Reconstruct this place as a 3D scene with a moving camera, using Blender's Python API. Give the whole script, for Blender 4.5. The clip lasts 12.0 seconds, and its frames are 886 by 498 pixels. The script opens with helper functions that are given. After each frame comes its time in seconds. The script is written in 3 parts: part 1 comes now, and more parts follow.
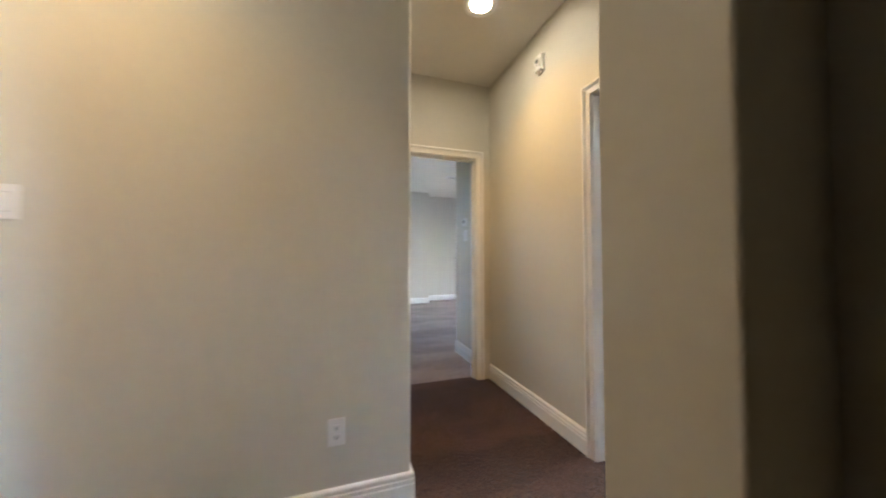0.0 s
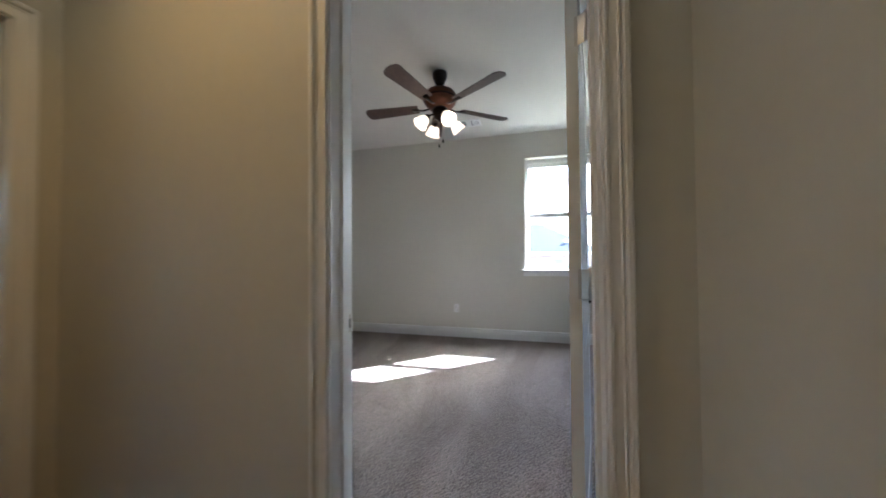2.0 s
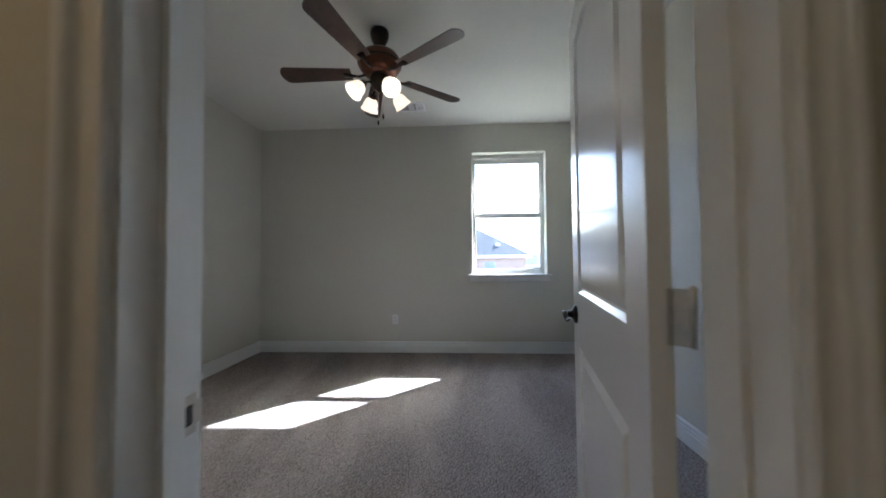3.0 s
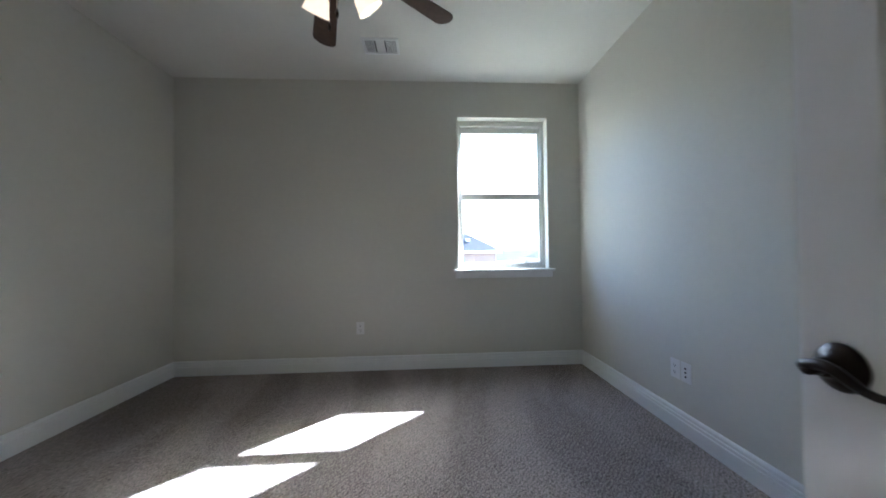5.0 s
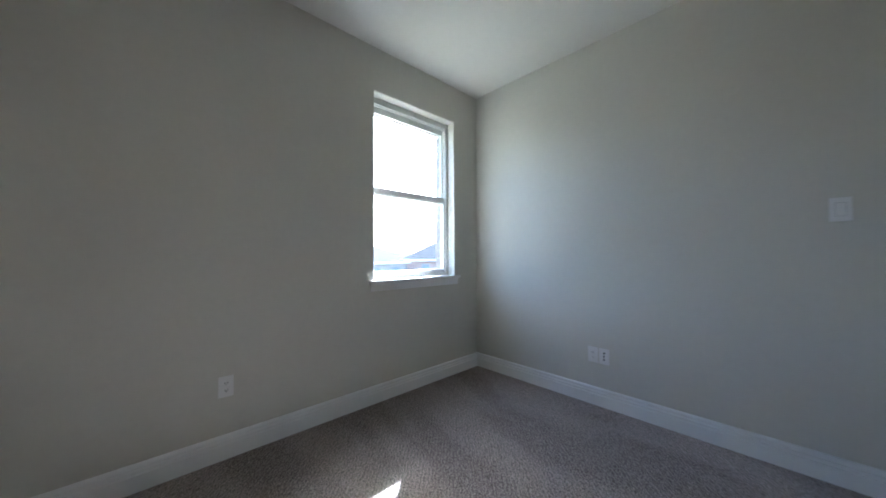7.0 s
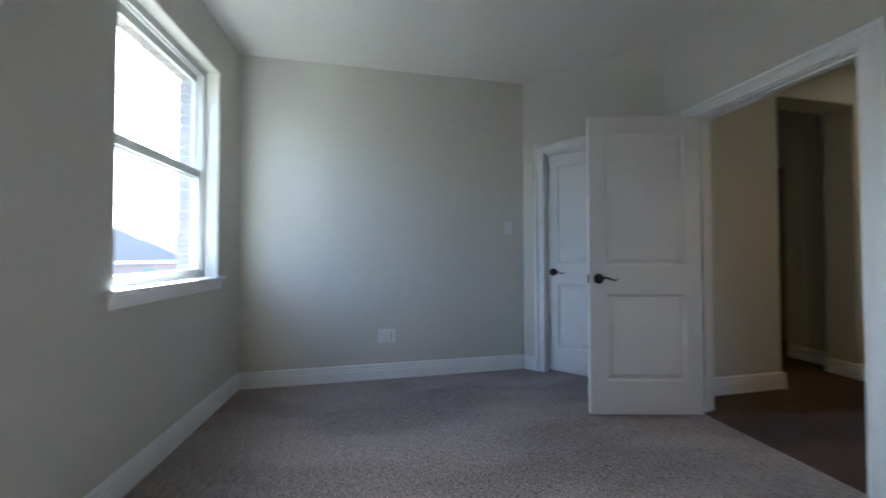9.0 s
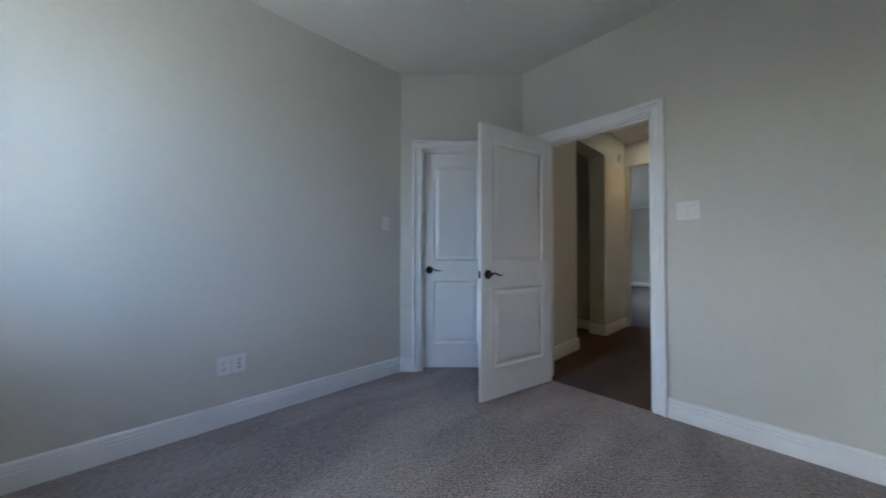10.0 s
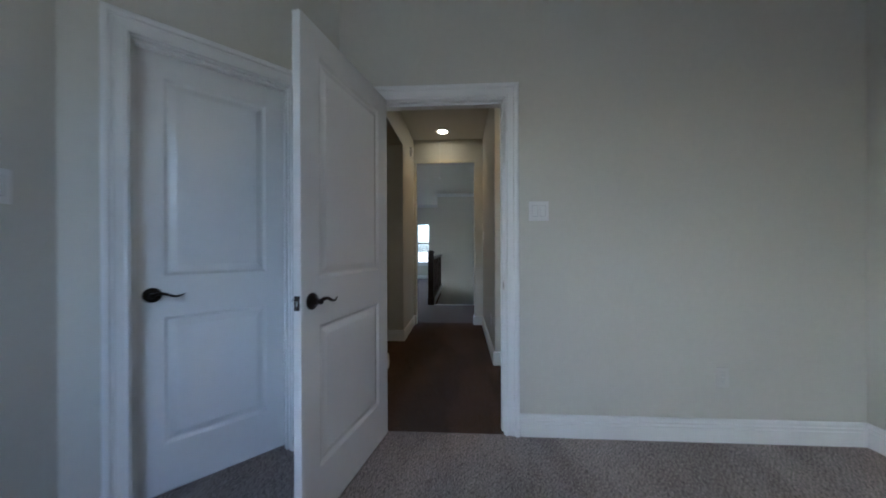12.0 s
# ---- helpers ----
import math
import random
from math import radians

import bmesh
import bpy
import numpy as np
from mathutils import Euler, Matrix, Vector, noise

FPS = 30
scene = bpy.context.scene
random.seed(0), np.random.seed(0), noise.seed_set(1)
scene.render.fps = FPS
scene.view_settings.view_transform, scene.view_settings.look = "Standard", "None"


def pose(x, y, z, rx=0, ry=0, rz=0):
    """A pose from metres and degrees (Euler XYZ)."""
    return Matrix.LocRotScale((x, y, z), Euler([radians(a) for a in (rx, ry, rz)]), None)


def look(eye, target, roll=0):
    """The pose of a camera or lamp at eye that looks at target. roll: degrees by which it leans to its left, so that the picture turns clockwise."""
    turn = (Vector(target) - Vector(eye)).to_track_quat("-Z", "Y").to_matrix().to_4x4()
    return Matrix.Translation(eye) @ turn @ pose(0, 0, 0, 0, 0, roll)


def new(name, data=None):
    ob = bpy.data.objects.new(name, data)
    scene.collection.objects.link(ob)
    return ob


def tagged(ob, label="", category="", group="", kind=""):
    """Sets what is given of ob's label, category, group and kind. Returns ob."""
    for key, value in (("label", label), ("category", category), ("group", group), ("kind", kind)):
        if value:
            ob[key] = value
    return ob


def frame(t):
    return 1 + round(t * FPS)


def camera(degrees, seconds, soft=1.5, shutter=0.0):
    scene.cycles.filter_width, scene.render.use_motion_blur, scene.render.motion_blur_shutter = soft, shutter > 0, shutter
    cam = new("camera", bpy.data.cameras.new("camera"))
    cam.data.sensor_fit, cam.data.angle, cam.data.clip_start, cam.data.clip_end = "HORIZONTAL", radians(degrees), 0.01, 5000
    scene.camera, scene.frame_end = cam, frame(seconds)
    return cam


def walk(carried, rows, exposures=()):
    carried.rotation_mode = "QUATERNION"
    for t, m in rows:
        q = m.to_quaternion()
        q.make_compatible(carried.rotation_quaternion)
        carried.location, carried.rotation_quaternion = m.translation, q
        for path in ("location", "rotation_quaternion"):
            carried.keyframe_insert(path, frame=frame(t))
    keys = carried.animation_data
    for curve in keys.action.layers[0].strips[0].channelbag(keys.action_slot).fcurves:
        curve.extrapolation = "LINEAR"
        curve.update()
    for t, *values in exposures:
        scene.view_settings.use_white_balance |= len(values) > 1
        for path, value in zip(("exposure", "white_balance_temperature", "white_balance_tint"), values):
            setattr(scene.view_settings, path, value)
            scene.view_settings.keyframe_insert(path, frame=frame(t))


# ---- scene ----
cam = camera(109.3, 12.0, soft=1.7, shutter=0.5)
PATH = [
    (0, (-1.474, 0.392, 1.118), (-0.845, 2.289, 1.175), -0.1),
    (0.5, (-1.403, 0.657, 1.121), (-0.31, 2.331, 1.181), -0.4),
    (1, (-1.3, 0.864, 1.122), (0.206, 2.179, 1.183), -0.7),
    (1.5, (-1.158, 1.037, 1.142), (0.623, 1.946, 1.18), -1.0),
    (2, (-0.973, 1.202, 1.134), (0.96, 1.712, 1.173), -0.5),
    (2.5, (-0.73, 1.314, 1.134), (1.257, 1.532, 1.181), -0.4),
    (3, (-0.481, 1.377, 1.140), (1.516, 1.473, 1.194), -0.5),
    (5, (0.305, 1.518, 1.091), (2.301, 1.411, 1.119), -0.7),
    (5.5, (0.53, 1.637, 1.09), (2.489, 1.237, 1.12), -0.5),
    (6, (0.768, 1.886, 1.114), (2.633, 1.166, 1.148), -0.2),
    (6.5, (0.981, 2.189, 1.128), (2.683, 1.14, 1.165), -0.1),
    (8.5, (1.884, 2.92, 1.102), (2.088, 0.931, 1.132), -0.3),
    (9, (2.15, 2.84, 1.09), (1.777, 0.875, 1.126), -0.1),
    (9.5, (2.409, 2.632, 1.094), (1.479, 0.861, 1.116), 0.1),
    (10, (2.523, 2.381, 1.07), (1.151, 0.926, 1.105), 0.1),
    (10.5, (2.561, 2.09, 1.11), (0.846, 1.062, 1.114), 0.0),
    (11, (2.452, 1.834, 1.119), (0.539, 1.25, 1.118), 0.1),
    (11.5, (2.238, 1.642, 1.113), (0.255, 1.38, 1.116), -0.0),
    (12, (1.922, 1.528, 1.131), (-0.075, 1.413, 1.128), -0.2),
]
EXPOSURES = [(0.0, 6.05, 5380, 17), (0.5, 5.65, 5400, 16), (1.0, 5.22, 5400, 14), (1.5, 4.95, 5400, 16), (2.0, 4.65, 5320, 14), (2.6, 4.13, 5280, 13), (3.2, 3.95, 5270, 12), (5.0, 4.0, 5220, 11), (8.5, 3.93, 5150, 11), (10.0, 4.05, 5050, 13), (11.0, 4.0, 4950, 13), (12.0, 3.84, 4980, 12)]
walk(cam, [(t, look(eye, target, roll)) for t, eye, target, roll in PATH], EXPOSURES)

# ---- world, sun and lamps ----
SUN_WAY = Vector((-0.84, 0.94, -1.0)).normalized()
world = bpy.data.worlds.new("sky")
scene.world = world
world.use_nodes = True
wn = world.node_tree.nodes
sky = wn.new("ShaderNodeTexSky")
sky.sky_type = "NISHITA"
sky.sun_disc = False
sky.sun_elevation = math.asin(-SUN_WAY.z)
sky.sun_rotation = math.atan2(-SUN_WAY.x, -SUN_WAY.y)
sky.dust_density = 4.0
wn["Background"].inputs["Strength"].default_value = 0.15
world.node_tree.links.new(sky.outputs["Color"], wn["Background"].inputs["Color"])
sun_data = bpy.data.lights.new("sun", "SUN")
sun_data.energy, sun_data.angle, sun_data.color = 3.6, radians(0.5), (1.0, 0.96, 0.90)
sun = new("sun", sun_data)
sun.matrix_world = look(Vector((30, -35, 40)), Vector((30, -35, 40)) + SUN_WAY)


def lamp(name, kind, place, watts, color, size=0.1):
    data = bpy.data.lights.new(name, kind)
    data.energy, data.color = watts, color
    if kind == "AREA":
        data.shape, data.size, data.spread = "DISK", size, radians(115)
    else:
        data.shadow_soft_size = size
    ob = new(name, data)
    ob.location = place
    return ob


WARM = (1.0, 0.48, 0.075)
DOWNLIGHTS = ((-2.42, 1.28, 0.095), (-0.62, 2.19, 0.126))
for lx, ly, watts in DOWNLIGHTS:
    lamp("downlight_lamp", "AREA", (lx, ly, 2.728), watts, WARM, 0.13)

# ---- materials ----


def material(name, color, rough=0.6, metal=0.0, spots=0.06, grain=60.0, bump=0.0, bump_scale=300.0, blotch=1.5, spec=0.5, coat=0.0):
    """Base colour with variation at two scales, roughness variation and fine relief."""
    m = bpy.data.materials.new(name)
    m.use_nodes = True
    nt = m.node_tree
    bs = nt.nodes["Principled BSDF"]
    bs.inputs["Roughness"].default_value = rough
    bs.inputs["Metallic"].default_value = metal
    bs.inputs["Specular IOR Level"].default_value = spec
    bs.inputs["Coat Weight"].default_value = coat
    geo = nt.nodes.new("ShaderNodeNewGeometry")
    fine = nt.nodes.new("ShaderNodeTexNoise")
    fine.inputs["Scale"].default_value, fine.inputs["Detail"].default_value = grain, 4
    big = nt.nodes.new("ShaderNodeTexNoise")
    big.inputs["Scale"].default_value, big.inputs["Detail"].default_value = blotch, 3
    for n in (fine, big):
        nt.links.new(geo.outputs["Position"], n.inputs["Vector"])
    mix = nt.nodes.new("ShaderNodeMath")
    mix.operation = "ADD"
    nt.links.new(fine.outputs["Fac"], mix.inputs[0])
    nt.links.new(big.outputs["Fac"], mix.inputs[1])
    ramp = nt.nodes.new("ShaderNodeMapRange")
    ramp.inputs["From Min"].default_value, ramp.inputs["From Max"].default_value = 0.6, 1.4
    ramp.inputs["To Min"].default_value, ramp.inputs["To Max"].default_value = 1 - spots, 1 + spots
    nt.links.new(mix.outputs[0], ramp.inputs["Value"])
    tint = nt.nodes.new("ShaderNodeVectorMath")
    tint.operation = "SCALE"
    tint.inputs[0].default_value = color
    nt.links.new(ramp.outputs[0], tint.inputs["Scale"])
    nt.links.new(tint.outputs[0], bs.inputs["Base Color"])
    r2 = nt.nodes.new("ShaderNodeMapRange")
    r2.inputs["To Min"].default_value, r2.inputs["To Max"].default_value = rough * 0.85, min(1, rough * 1.15)
    nt.links.new(big.outputs["Fac"], r2.inputs["Value"])
    nt.links.new(r2.outputs[0], bs.inputs["Roughness"])
    if bump:
        tex = nt.nodes.new("ShaderNodeTexNoise")
        tex.inputs["Scale"].default_value, tex.inputs["Detail"].default_value = bump_scale, 2
        nt.links.new(geo.outputs["Position"], tex.inputs["Vector"])
        b = nt.nodes.new("ShaderNodeBump")
        b.inputs["Strength"].default_value, b.inputs["Distance"].default_value = bump, 0.002
        nt.links.new(tex.outputs["Fac"], b.inputs["Height"])
        nt.links.new(b.outputs["Normal"], bs.inputs["Normal"])
    return m


def carpet(name, dark, light, brushed=0.11):
    """Cut pile: tufts in scalloped rows, with broad streaks where the nap was brushed over."""
    m = bpy.data.materials.new(name)
    m.use_nodes = True
    nt = m.node_tree
    bs = nt.nodes["Principled BSDF"]
    bs.inputs["Roughness"].default_value = 0.95
    bs.inputs["Specular IOR Level"].default_value = 0.08
    bs.inputs["Sheen Weight"].default_value = 0.12

    def node(kind, **values):
        n = nt.nodes.new(kind)
        for key, value in values.items():
            n.inputs[key].default_value = value
        return n

    def math_node(op, a, b, c=None):
        n = nt.nodes.new("ShaderNodeMath")
        n.operation = op
        for i, v in enumerate((a, b, c)):
            if v is None:
                continue
            if isinstance(v, (int, float)):
                n.inputs[i].default_value = v
            else:
                nt.links.new(v, n.inputs[i])
        return n.outputs[0]

    geo = nt.nodes.new("ShaderNodeNewGeometry")
    warp = node("ShaderNodeTexNoise", Scale=26.0, Detail=1.0)
    nt.links.new(geo.outputs["Position"], warp.inputs["Vector"])
    shift = nt.nodes.new("ShaderNodeVectorMath")
    shift.operation = "MULTIPLY_ADD"
    shift.inputs[1].default_value = (0.030, 0.030, 0.0)
    nt.links.new(warp.outputs["Color"], shift.inputs[0])
    nt.links.new(geo.outputs["Position"], shift.inputs[2])
    rows = node("ShaderNodeTexWave", Scale=24.0, Distortion=6.0, Detail=2.0)
    rows.inputs["Detail Scale"].default_value = 3.0
    rows.wave_type, rows.bands_direction = "BANDS", "DIAGONAL"
    nt.links.new(shift.outputs[0], rows.inputs["Vector"])
    tuft = node("ShaderNodeTexVoronoi", Scale=185.0)
    nt.links.new(shift.outputs[0], tuft.inputs["Vector"])
    fleck = node("ShaderNodeTexNoise", Scale=125.0, Detail=3.0)
    nt.links.new(geo.outputs["Position"], fleck.inputs["Vector"])
    squash = nt.nodes.new("ShaderNodeVectorMath")
    squash.operation = "MULTIPLY"
    squash.inputs[1].default_value = (0.7, 2.2, 1.0)
    bend = node("ShaderNodeTexNoise", Scale=0.7, Detail=0.0)
    nt.links.new(geo.outputs["Position"], bend.inputs["Vector"])
    swirl = nt.nodes.new("ShaderNodeVectorMath")
    swirl.operation = "MULTIPLY_ADD"
    swirl.inputs[1].default_value = (0.4, 0.55, 0.0)
    nt.links.new(bend.outputs["Color"], swirl.inputs[0])
    nt.links.new(geo.outputs["Position"], swirl.inputs[2])
    nt.links.new(swirl.outputs[0], squash.inputs[0])
    nap = node("ShaderNodeTexNoise", Scale=1.7, Detail=1.5)
    nt.links.new(squash.outputs[0], nap.inputs["Vector"])
    streak = node("ShaderNodeMapRange")
    streak.interpolation_type = "SMOOTHSTEP"
    streak.inputs["From Min"].default_value, streak.inputs["From Max"].default_value = 0.38, 0.62
    lanes = node("ShaderNodeTexWave", Scale=0.42, Distortion=3.2, Detail=1.0)
    lanes.inputs["Detail Scale"].default_value = 0.9
    lanes.wave_type, lanes.bands_direction = "BANDS", "Y"
    nt.links.new(swirl.outputs[0], lanes.inputs["Vector"])
    nap_mix = math_node("MULTIPLY_ADD", lanes.outputs["Fac"], 0.16, math_node("MULTIPLY", nap.outputs["Fac"], 0.84))
    nt.links.new(nap_mix, streak.inputs["Value"])
    relief = math_node("MULTIPLY_ADD", rows.outputs["Fac"], 0.21, math_node("MULTIPLY_ADD", tuft.outputs["Distance"], -0.55, fleck.outputs["Fac"]))
    tone = math_node("MULTIPLY_ADD", streak.outputs[0], brushed, relief)
    fac = node("ShaderNodeMapRange")
    fac.inputs["From Min"].default_value, fac.inputs["From Max"].default_value = 0.12, 0.74 + brushed
    nt.links.new(tone, fac.inputs["Value"])
    mix = nt.nodes.new("ShaderNodeMix")
    mix.data_type = "RGBA"
    mix.inputs["A"].default_value, mix.inputs["B"].default_value = (*dark, 1), (*light, 1)
    nt.links.new(fac.outputs[0], mix.inputs["Factor"])
    nt.links.new(mix.outputs["Result"], bs.inputs["Base Color"])
    b = nt.nodes.new("ShaderNodeBump")
    b.inputs["Strength"].default_value, b.inputs["Distance"].default_value = 1.0, 0.007
    nt.links.new(relief, b.inputs["Height"])
    nt.links.new(b.outputs["Normal"], bs.inputs["Normal"])
    return m


def glowing(name, color, strength, base=(0.9, 0.88, 0.8)):
    m = material(name, base, 0.4)
    bs = m.node_tree.nodes["Principled BSDF"]
    bs.inputs["Emission Color"].default_value = (*color, 1)
    bs.inputs["Emission Strength"].default_value = strength
    return m


PAINT = material("wall_paint", (0.585, 0.575, 0.512), 0.55, spots=0.025, grain=25, bump=0.12, bump_scale=420, blotch=0.9, spec=0.35)
CEIL = material("ceiling_paint", (0.68, 0.67, 0.62), 0.85, spots=0.02, grain=30, bump=0.2, bump_scale=260, spec=0.2)
TRIM = material("trim_gloss_white", (0.775, 0.788, 0.782), 0.38, spots=0.02, grain=12, bump=0.03, bump_scale=90)
DOORW = material("door_paint_white", (0.762, 0.771, 0.760), 0.22, spots=0.02, grain=14, bump=0.04, bump_scale=120)
VINYL = material("window_vinyl", (0.66, 0.66, 0.62), 0.4, spots=0.03, grain=20)
PLATE = material("white_plastic", (0.73, 0.73, 0.72), 0.35, spots=0.01)
# plate colour close to the wall's, for low contrast
ALMOND = material("greige_plate", (0.60, 0.592, 0.545), 0.45, spots=0.02)
# grey that paints in the shade of rocker gaps and greige outlet slots
GAP_SHADE = material("gap_shade_grey", (0.48, 0.48, 0.48), 0.5)
SLOT = material("dark_slot", (0.03, 0.03, 0.03), 0.6)
BRONZE = material("oil_rubbed_bronze", (0.024, 0.018, 0.016), 0.32, metal=0.85, spots=0.3, grain=40, blotch=12)
COPPER = material("copper_bronze", (0.13, 0.055, 0.032), 0.35, metal=0.8, spots=0.3, grain=30, blotch=10)
NICKEL = material("satin_nickel", (0.60, 0.58, 0.55), 0.42, metal=1.0, spots=0.08)
BRIGHT = material("polished_steel", (0.70, 0.69, 0.67), 0.25, metal=1.0, spots=0.05)
BLADE = material("fan_blade_walnut", (0.075, 0.045, 0.032), 0.45, spots=0.35, grain=35, blotch=6)
DARKWOOD = material("espresso_wood", (0.022, 0.013, 0.009), 0.35, spots=0.3, grain=30, blotch=5)
BRICK = material("brick_clay", (0.275, 0.245, 0.23), 0.9, spots=0.25, grain=45, bump=0.5, bump_scale=180, blotch=9)
MORTAR = material("mortar", (0.36, 0.345, 0.325), 0.95, spots=0.1, grain=80, bump=0.4)
HOUSE_GLASS = material("far_house_glass", (0.22, 0.25, 0.28), 0.15)
SHINGLE = material("roof_shingle", (0.045, 0.047, 0.051), 0.95, spots=0.3, grain=6, blotch=0.8, spec=0.05)
GRASS = material("dry_lawn", (0.19, 0.175, 0.13), 0.95, spots=0.4, grain=3, blotch=0.1)
STUCCO = material("pale_siding", (0.36, 0.345, 0.32), 0.85, spots=0.1, grain=8)
REDBRICK = material("red_house_brick", (0.34, 0.245, 0.215), 0.9, spots=0.25, grain=9)
LENS = glowing("lamp_lens", (1.0, 0.78, 0.45), 3.0)
SHADE = glowing("frosted_lamp_glass", (1.0, 0.70, 0.42), 0.085)
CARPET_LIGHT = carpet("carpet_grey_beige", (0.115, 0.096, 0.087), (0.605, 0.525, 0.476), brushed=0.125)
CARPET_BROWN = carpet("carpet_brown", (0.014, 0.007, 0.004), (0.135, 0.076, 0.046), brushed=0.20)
CARPET_LOFT = carpet("carpet_taupe", (0.09, 0.072, 0.06), (0.20, 0.165, 0.14))


def glass_material():
    m = bpy.data.materials.new("window_glass")
    m.use_nodes = True
    nt = m.node_tree
    nt.nodes.remove(nt.nodes["Principled BSDF"])
    clear = nt.nodes.new("ShaderNodeBsdfTransparent")
    clear.inputs["Color"].default_value = (0.93, 0.96, 0.95, 1)
    gloss = nt.nodes.new("ShaderNodeBsdfGlossy")
    gloss.inputs["Roughness"].default_value = 0.02
    mix = nt.nodes.new("ShaderNodeMixShader")
    mix.inputs[0].default_value = 0.045
    nt.links.new(clear.outputs[0], mix.inputs[1])
    nt.links.new(gloss.outputs[0], mix.inputs[2])
    nt.links.new(mix.outputs[0], nt.nodes["Material Output"].inputs["Surface"])
    return m


GLASS = glass_material()

# ---- mesh helpers ----


def part(name, bm, mat, parent=None, label="", smooth=False):
    """Links a bmesh as one mesh object, under a thing or a part if one is given."""
    bmesh.ops.recalc_face_normals(bm, faces=bm.faces)
    me = bpy.data.meshes.new(name)
    bm.to_mesh(me)
    bm.free()
    me.materials.append(mat)
    if smooth:
        for p in me.polygons:
            p.use_smooth = True
    ob = new(name, me)
    if parent:
        ob.parent = parent
    if label:
        ob["label"] = label
    return ob


def thing(name, place, label, category, group="", turn=0.0):
    ob = new(name)
    ob.matrix_world = pose(*place, 0, 0, turn)
    ob.empty_display_size = 0.1
    return tagged(ob, label, category, group)


def structure(ob, label, category="wall"):
    return tagged(ob, label, category, kind="structure")


def add_box(bm, x0, x1, y0, y1, z0, z1, bevel=0.0, segs=2):
    vs = [bm.verts.new((x, y, z)) for x in (x0, x1) for y in (y0, y1) for z in (z0, z1)]
    fs = [bm.faces.new([vs[i] for i in q]) for q in ((0, 1, 3, 2), (4, 6, 7, 5), (0, 4, 5, 1), (2, 3, 7, 6), (0, 2, 6, 4), (1, 5, 7, 3))]
    if bevel:
        es = {e for f in fs for e in f.edges}
        bmesh.ops.bevel(bm, geom=list(es), offset=bevel, segments=segs, affect="EDGES", profile=0.5)
    return bm


def box(x0, x1, y0, y1, z0, z1, bevel=0.0, segs=2):
    return add_box(bmesh.new(), x0, x1, y0, y1, z0, z1, bevel, segs)


def prism(outline, z0, z1, rounded=(), radius=0.02):
    """Extrudes a plan outline upwards; the named corners get a rounded bead."""
    bm = bmesh.new()
    low = [bm.verts.new((x, y, z0)) for x, y in outline]
    high = [bm.verts.new((x, y, z1)) for x, y in outline]
    n = len(outline)
    bm.faces.new(low)
    bm.faces.new(high)
    for i in range(n):
        bm.faces.new((low[i], low[(i + 1) % n], high[(i + 1) % n], high[i]))
    bmesh.ops.recalc_face_normals(bm, faces=bm.faces)
    es = [e for e in bm.edges for i in rounded if set(e.verts) == {low[i], high[i]}]
    if es:
        bmesh.ops.bevel(bm, geom=es, offset=radius, segments=5, affect="EDGES", profile=0.5)
    return bm


def slab(axis, a0, a1, u0, u1, z0, z1, holes=(), rounded=0.0):
    """A wall of thickness a0..a1 along the axis ("x" or "y"), u0..u1 along the other, with openings that go through it."""
    us = sorted({u0, u1, *(h[0] for h in holes), *(h[1] for h in holes)})
    zs = sorted({z0, z1, *(h[2] for h in holes), *(h[3] for h in holes)})
    us, zs = [u for u in us if u0 <= u <= u1], [z for z in zs if z0 <= z <= z1]

    def solid(i, j):
        if not (0 <= i < len(us) - 1 and 0 <= j < len(zs) - 1):
            return False
        u, z = (us[i] + us[i + 1]) / 2, (zs[j] + zs[j + 1]) / 2
        return not any(h[0] < u < h[1] and h[2] < z < h[3] for h in holes)

    bm = bmesh.new()
    cache = {}

    def v(a, i, j):
        if (a, i, j) not in cache:
            cache[a, i, j] = bm.verts.new((a, us[i], zs[j]) if axis == "x" else (us[i], a, zs[j]))
        return cache[a, i, j]

    for i in range(len(us) - 1):
        for j in range(len(zs) - 1):
            if not solid(i, j):
                continue
            for a in (a0, a1):
                bm.faces.new((v(a, i, j), v(a, i + 1, j), v(a, i + 1, j + 1), v(a, i, j + 1)))
            for di, dj, p, q in ((-1, 0, (i, j), (i, j + 1)), (1, 0, (i + 1, j), (i + 1, j + 1)), (0, -1, (i, j), (i + 1, j)), (0, 1, (i, j + 1), (i + 1, j + 1))):
                if not solid(i + di, j + dj):
                    bm.faces.new((v(a0, *p), v(a0, *q), v(a1, *q), v(a1, *p)))
    bmesh.ops.recalc_face_normals(bm, faces=bm.faces)
    bmesh.ops.dissolve_limit(bm, angle_limit=0.01, verts=bm.verts, edges=bm.edges)
    if rounded:
        def at_hole(p):
            u, z = (p.y, p.z) if axis == "x" else (p.x, p.z)
            return any(h[0] - 1e-4 <= u <= h[1] + 1e-4 and h[2] - 1e-4 <= z <= h[3] + 1e-4 for h in holes)
        k = 0 if axis == "x" else 1
        es = [e for e in bm.edges if all(at_hole(w.co) for w in e.verts) and abs(e.verts[0].co[k] - e.verts[1].co[k]) < 1e-5 and min(w.co.z for w in e.verts) >= z0 and max(abs(w.co.z - z0) for w in e.verts) > 0.1]
        bmesh.ops.bevel(bm, geom=es, offset=rounded, segments=4, affect="EDGES", profile=0.5)
    return bm


